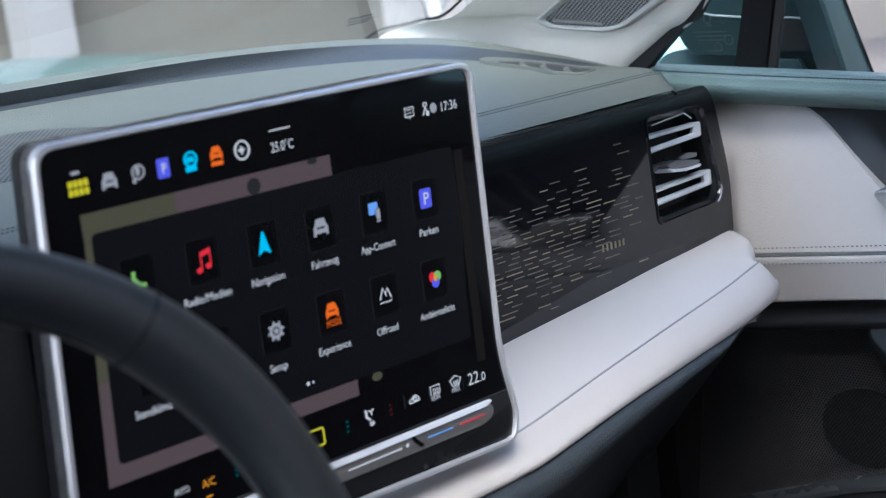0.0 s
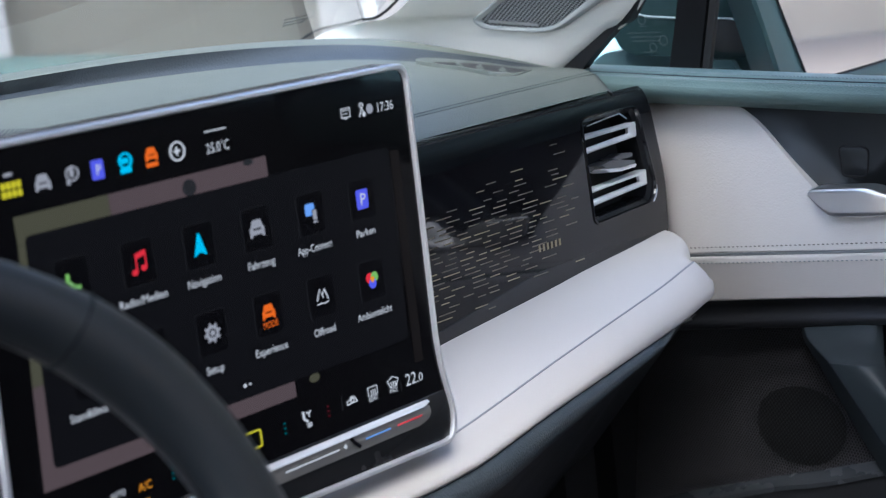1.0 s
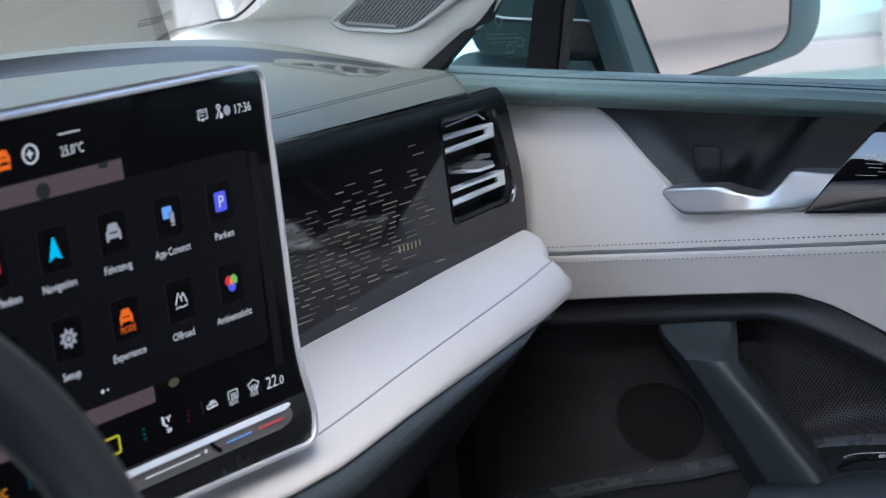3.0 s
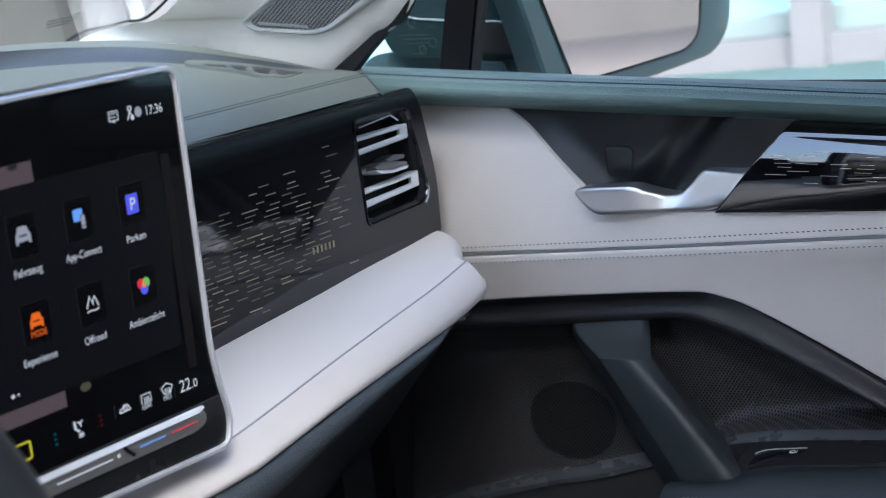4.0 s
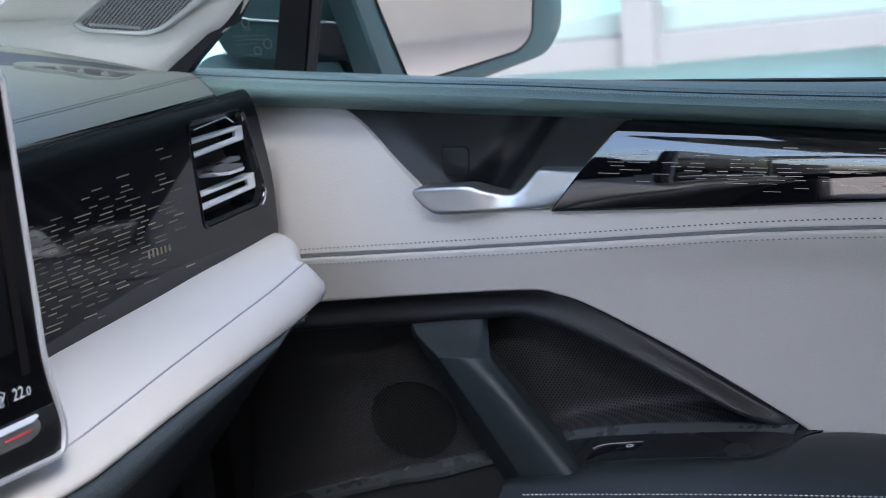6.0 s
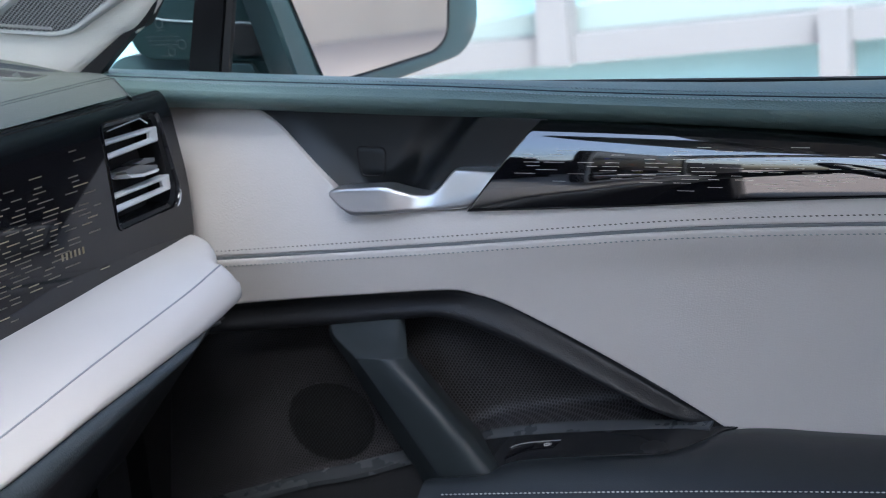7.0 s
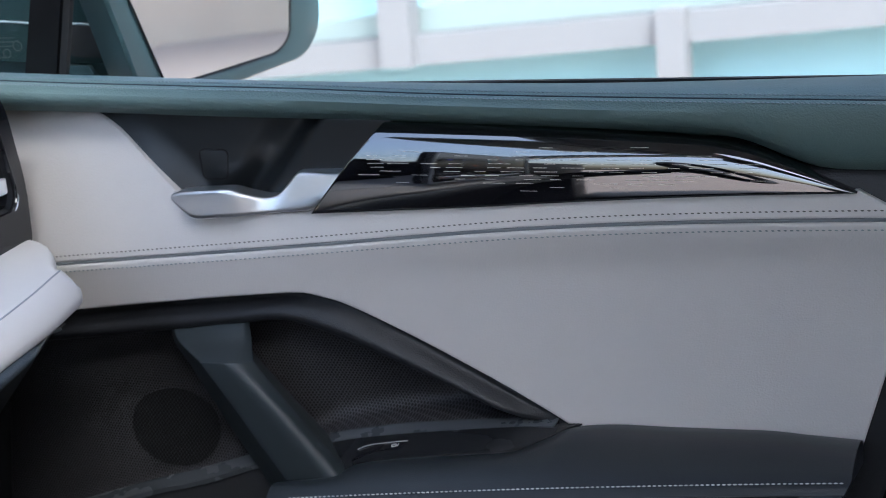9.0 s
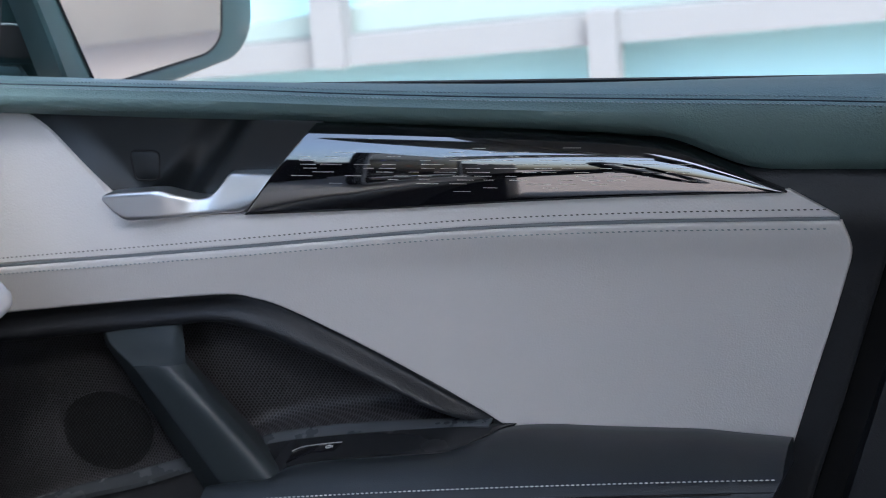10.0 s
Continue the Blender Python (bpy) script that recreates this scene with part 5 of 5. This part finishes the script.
part("column", tube([tuple(WC - AX * 0.03), tuple(WC - AX * 0.32)], 0.035, 16), HARD, wheel)

# perforated cover in the top of the dashboard
pad_z = lambda x: float(np.interp(-x, (0.972, 1.02, 1.17, 1.325), (1.1045, 1.1165, 1.143, 1.166)))
PERF = dotted("perforated_pad", (0.118, 0.134, 0.122), (0.02, 0.025, 0.028), 0.0052, 0.0052, 0.0016, 0.55, axes="XY")
cover = thing("dash_speaker_cover", "perforated slate loudspeaker cover on the dashboard", "speaker grille")
bm = bmesh.new()
rows_v = []
for i in range(17):
    row = []
    for j in range(21):
        y = 0.36 + 0.375 * j / 20
        x0, x1 = -1.112 - 0.085 * step(0.58, 0.735, y), -1.245 + 0.045 * step(0.66, 0.735, y)
        x = x0 + (x1 - x0) * i / 16
        lift = 0.0012 if 0 < i < 16 and j < 20 else -0.002
        row.append(bm.verts.new((x, y, pad_z(x) + lift)))
    rows_v.append(row)
for i in range(16):
    for j in range(20):
        bm.faces.new((rows_v[i][j], rows_v[i][j + 1], rows_v[i + 1][j + 1], rows_v[i + 1][j]))
part("perforated_sheet", bm, PERF, cover)

# ---- windscreen pillar ----
pillar_a = thing("windscreen_pillar", "ivory ribbed cloth windscreen pillar with a speaker", "pillar")
nt = PILLAR.node_tree
wave, tcn, bmp = nt.nodes.new("ShaderNodeTexWave"), nt.nodes.new("ShaderNodeTexCoord"), nt.nodes.new("ShaderNodeBump")
wave.bands_direction, wave.inputs["Scale"].default_value, wave.inputs["Distortion"].default_value = "Z", 150.0, 0.6
bmp.inputs["Strength"].default_value, bmp.inputs["Distance"].default_value = 0.35, 0.0006
nt.links.new(tcn.outputs["Object"], wave.inputs["Vector"])
nt.links.new(wave.outputs["Fac"], bmp.inputs["Height"])
nt.links.new(bmp.outputs[0], nt.nodes["Principled BSDF"].inputs["Normal"])
W = [(-1.455, 1.205, 1.135), (-1.400, 1.217, 1.164), (-1.334, 1.220, 1.174), (-1.236, 1.200, 1.199), (-0.97, 1.150, 1.37), (-0.70, 1.110, 1.60)]
M = [(-1.34, 1.247, 1.110), (-1.26, 1.262, 1.140), (-1.205, 1.2625, 1.1675), (-1.150, 1.258, 1.195), (-0.92, 1.215, 1.37), (-0.66, 1.160, 1.60)]
D = [(-1.175, 1.311, 1.083), (-1.1362, 1.310, 1.1104), (-1.0803, 1.310, 1.1453), (-1.0300, 1.308, 1.178), (-0.86, 1.280, 1.36), (-0.60, 1.215, 1.60)]
Ws, Ms, Ds = (spline(r, 40) for r in (W, M, D))
half = lambda a, b, t, push: a * (1 - t) + b * t + np.array([0.3, -1.0, 0.2]) * push
part("cloth_trim", loft([Ws + np.array([-0.02, 0.03, -0.004]), Ws, half(Ws, Ms, 0.5, 0.004), Ms, half(Ms, Ds, 0.33, 0.002), half(Ms, Ds, 0.72, 0.003), half(Ms, Ds, 0.92, 0.0025), Ds, Ds + np.array([0.002, 0.012, -0.006])]), PILLAR, pillar_a, "ivory ribbed cloth trim", 60)
seal_w = np.array([[float(np.interp(p[2], (1.09, 1.105, 1.135, 1.165, 1.20), (0.040, 0.036, 0.024, 0.012, 0.004))), 0, 0] for p in Ds])
part("rubber_seal", loft([Ds + np.array([0.0, 0.004, -0.002]), Ds + seal_w + np.array([-0.004, 0.006, 0]), Ds + seal_w + np.array([-0.004, 0.018, 0]), Ds + np.array([0.0, 0.018, -0.004])], closed=True, caps=True), BLACK, pillar_a, "black rubber door seal")
on_pillar = lambda a, b, d: (a, 1.258 + 0.271 * (a + 1.14) - 0.542 * (b - 1.20) - d, b)
tw = rounded([(-1.206, 1.1675), (-1.198, 1.157), (-1.133, 1.1480), (-1.112, 1.1520), (-1.044, 1.185), (-1.030, 1.215), (-1.100, 1.222), (-1.159, 1.192)], 0.010)
tw_in = rounded([(-1.197, 1.1665), (-1.190, 1.1605), (-1.136, 1.1540), (-1.117, 1.1565), (-1.058, 1.187), (-1.046, 1.210), (-1.098, 1.214), (-1.154, 1.189)], 0.007)
bm = bmesh.new()
rings = [[on_pillar(p[0], p[1], d) for p in r] for d, r in ((-0.004, tw), (0.003, tw), (0.0045, [Vector(p) * 0.7 + Vector(q) * 0.3 for p, q in zip(tw, tw_in)]), (0.003, [Vector(p) * 0.2 + Vector(q) * 0.8 for p, q in zip(tw, tw_in)]), (0.0005, tw_in))]
vs = [[bm.verts.new(p) for p in r] for r in rings]
for i in range(len(vs) - 1):
    for j in range(len(tw)):
        k = (j + 1) % len(tw)
        bm.faces.new((vs[i][j], vs[i][k], vs[i + 1][k], vs[i + 1][j]))
RIM = material("grey_speaker_rim", (0.42, 0.44, 0.44), 0.45, vary=0.03)
speaker = part("speaker_rim", bm, RIM, pillar_a, "pale grey speaker surround")
WEAVE = dotted("speaker_weave", (0.44, 0.46, 0.47), (0.012, 0.014, 0.016), 0.0050, 0.0034, 0.00130, 0.4)
part("speaker_mesh", slab(tw_in, on_pillar, -0.003, 0.0012), WEAVE, speaker, "woven metal speaker mesh")
part("badge_bar", slab([(-1.187, 1.1635), (-1.136, 1.1560), (-1.136, 1.1590), (-1.187, 1.1665)], on_pillar, 0.001, 0.0026), SATIN_METAL, speaker, "plain silver badge bar")

part("windscreen_edge", tube([tuple(p) for p in Ws[:26] + np.array([-0.012, -0.004, 0.002])], 0.0016, 6), BLACK, pillar_a, "black windscreen edge")

# ---- windscreen ----
screen_glass = tagged(new("windscreen", mesh_of(slab([(-0.12, 0.0), (1.235, 0.0), (1.12, 1.0), (0.0, 1.0)], lambda a, b, d: (-1.42 + 0.72 * b + d - 0.10 * (a - 0.56) ** 2 * -1, a, 1.150 + 0.45 * b), 0.0, 0.005), "windscreen", GLASS)), "clear windscreen", "windscreen", kind="structure")
screen_glass.visible_shadow = False

# ---- outside mirror ----
mirror = thing("side_mirror", "teal grey outside mirror on the passenger door", "mirror")
MN, MH, MC = Vector((0.9291, -0.3697, 0)), Vector((0.3697, 0.9291, 0)), Vector((-0.90, 1.62, 0))
face_of = lambda a, b, d: MC + MH * a + MN * d + Vector((0, 0, b))
shell_o = rounded([(-0.226, 1.235), (-0.190, 1.12), (-0.172, 1.054), (-0.042, 1.0535), (0.062, 1.0685), (0.086, 1.098), (0.096, 1.235)], (0.03, 0.02, 0.012, 0.02, 0.03, 0.03, 0.03))
glass_o = rounded([(-0.199, 1.225), (-0.1610, 1.12), (-0.1404, 1.064), (-0.056, 1.0718), (0.017, 1.0790), (0.0365, 1.094), (0.054, 1.225)], (0.02, 0.02, 0.006, 0.02, 0.02, 0.02, 0.02))
part("housing", slab(shell_o, face_of, 0.0, -0.045, 0.015, 4), TEAL, mirror, "teal grey housing")
bm = bmesh.new()
rings = [[face_of(p[0], p[1], d) for p in r] for d, r in ((0.0, shell_o), (0.004, [Vector(p) * 0.9 + Vector(q) * 0.1 for p, q in zip(shell_o, glass_o)]), (0.005, [Vector(p) * 0.4 + Vector(q) * 0.6 for p, q in zip(shell_o, glass_o)]), (0.002, glass_o))]
vs = [[bm.verts.new(p) for p in r] for r in rings]
for i in range(len(vs) - 1):
    for j in range(len(shell_o)):
        k = (j + 1) % len(shell_o)
        bm.faces.new((vs[i][j], vs[i][k], vs[i + 1][k], vs[i + 1][j]))
part("rim", bm, TEAL, mirror, "teal grey rim")
part("mirror_pane", slab(glass_o, face_of, 0.001, 0.004), MIRROR, mirror, "mirror glass")
seal = [face_of(p[0], p[1], 0.0042) for p in glass_o]
part("pane_seal", tube([tuple(p) for p in seal + seal[:1]], 0.0013, 6, False), BLACK, mirror, "thin black seal round the glass")
arm_of = lambda a, b, d: (a, 1.455 + 0.30 * (a + 1.14) + d, b)
part("arm", slab(rounded([(-1.225, 1.24), (-1.178, 1.140), (-1.1635, 1.108), (-1.150, 1.1005), (-0.985, 1.088), (-0.985, 1.24)], (0.02, 0.02, 0.006, 0.006, 0.004, 0.02)), arm_of, 0.0, 0.06, 0.006, 3), material("dark_teal_plastic", (0.008, 0.020, 0.022), 0.5, vary=0.05, spec=0.15), mirror, "dark teal arm")
part("arm_recess", slab(rounded([(-1.064, 1.136), (-1.031, 1.131), (-1.026, 1.120), (-1.0185, 1.1000), (-1.0237, 1.0975), (-1.0515, 1.0990), (-1.0640, 1.1050)], 0.006), arm_of, -0.0025, 0.004, 0.001), BLACK, mirror, "dark rounded recess")
edge_line = material("pale_teal_edge", (0.20, 0.27, 0.28), 0.3, vary=0.03)
for run in ([(-1.1557, 1.1503), (-1.130, 1.1430), (-1.097, 1.1389)], [(-1.066, 1.1362), (-1.045, 1.1348), (-1.030, 1.1325)], [(-1.0171, 1.1575), (-1.0106, 1.1325), (-0.9998, 1.0910)], [(-1.0240, 1.1340), (-1.0106, 1.1335)]):
    part("moulded_line", tube([arm_of(p[0], p[1], -0.0012) for p in run], 0.0011, 6), edge_line, mirror, "pale moulded edge")
for o in ([(-1.066, 1.0915), (-1.040, 1.0895), (-1.032, 1.0750), (-1.066, 1.0750)],):
    part("arm_base", slab(o, arm_of, -0.004, 0.004, 0.001), TEAL, mirror)
part("foot", slab(rounded([(-1.20, 1.105), (-0.99, 1.105), (-0.96, 1.03), (-1.25, 1.03)], 0.02), arm_of, 0.015, 0.09, 0.01, 3), TEAL, mirror, "teal grey foot")

# etched marks on the glass
MARK = material("etched_mark", (0.02, 0.03, 0.03), 0.6, vary=0.0)
etched = lambda a, b, d: (a, 1.4105 - 0.12 * (b - 1.07) - d, b)
for k, (w, zz) in enumerate(((0.005, 1.138), (0.022, 1.131), (0.020, 1.1265), (0.018, 1.122), (0.006, 1.110))):
    part("etched_bar", slab([(-1.094 - w, zz), (-1.094 + w, zz), (-1.094 + w, zz + 0.0009), (-1.094 - w, zz + 0.0009)], etched, 0.0, 0.0006), MARK, window_2)
for a0, z0, r in ((-1.0945, 1.1455, 0.0048), (-1.0700, 1.1225, 0.0052), (-1.0850, 1.1150, 0.0046)):
    part("etched_ring", tube([etched(a0 + r * math.cos(w), z0 + r * math.sin(w), 0.0003) for w in np.linspace(0, 2 * math.pi, 17)], 0.0005, 5, False), MARK, window_2)
for k in range(5):
    zz = 1.133 - 0.0042 * k
    part("etched_bar", slab([(-0.128, zz), (-0.112, zz), (-0.112, zz + 0.0016), (-0.128, zz + 0.0016)], etched, 0.0, 0.0006), MARK, window_1)
on_screen = lambda a, b, d: (-1.42 + 0.72 * b + 0.10 * (a - 0.56) ** 2 + d + 0.0055, a, 1.150 + 0.45 * b)
for y0, y1, b0 in ((1.094, 1.131, 0.0930), (1.097, 1.134, 0.0855), (1.100, 1.126, 0.0780), (1.122, 1.130, 0.1010)):
    part("etched_bar", slab([(y0, b0), (y1, b0 + 0.004), (y1, b0 + 0.0065), (y0, b0 + 0.0025)], on_screen, 0.0, 0.0006), MARK, screen_glass)
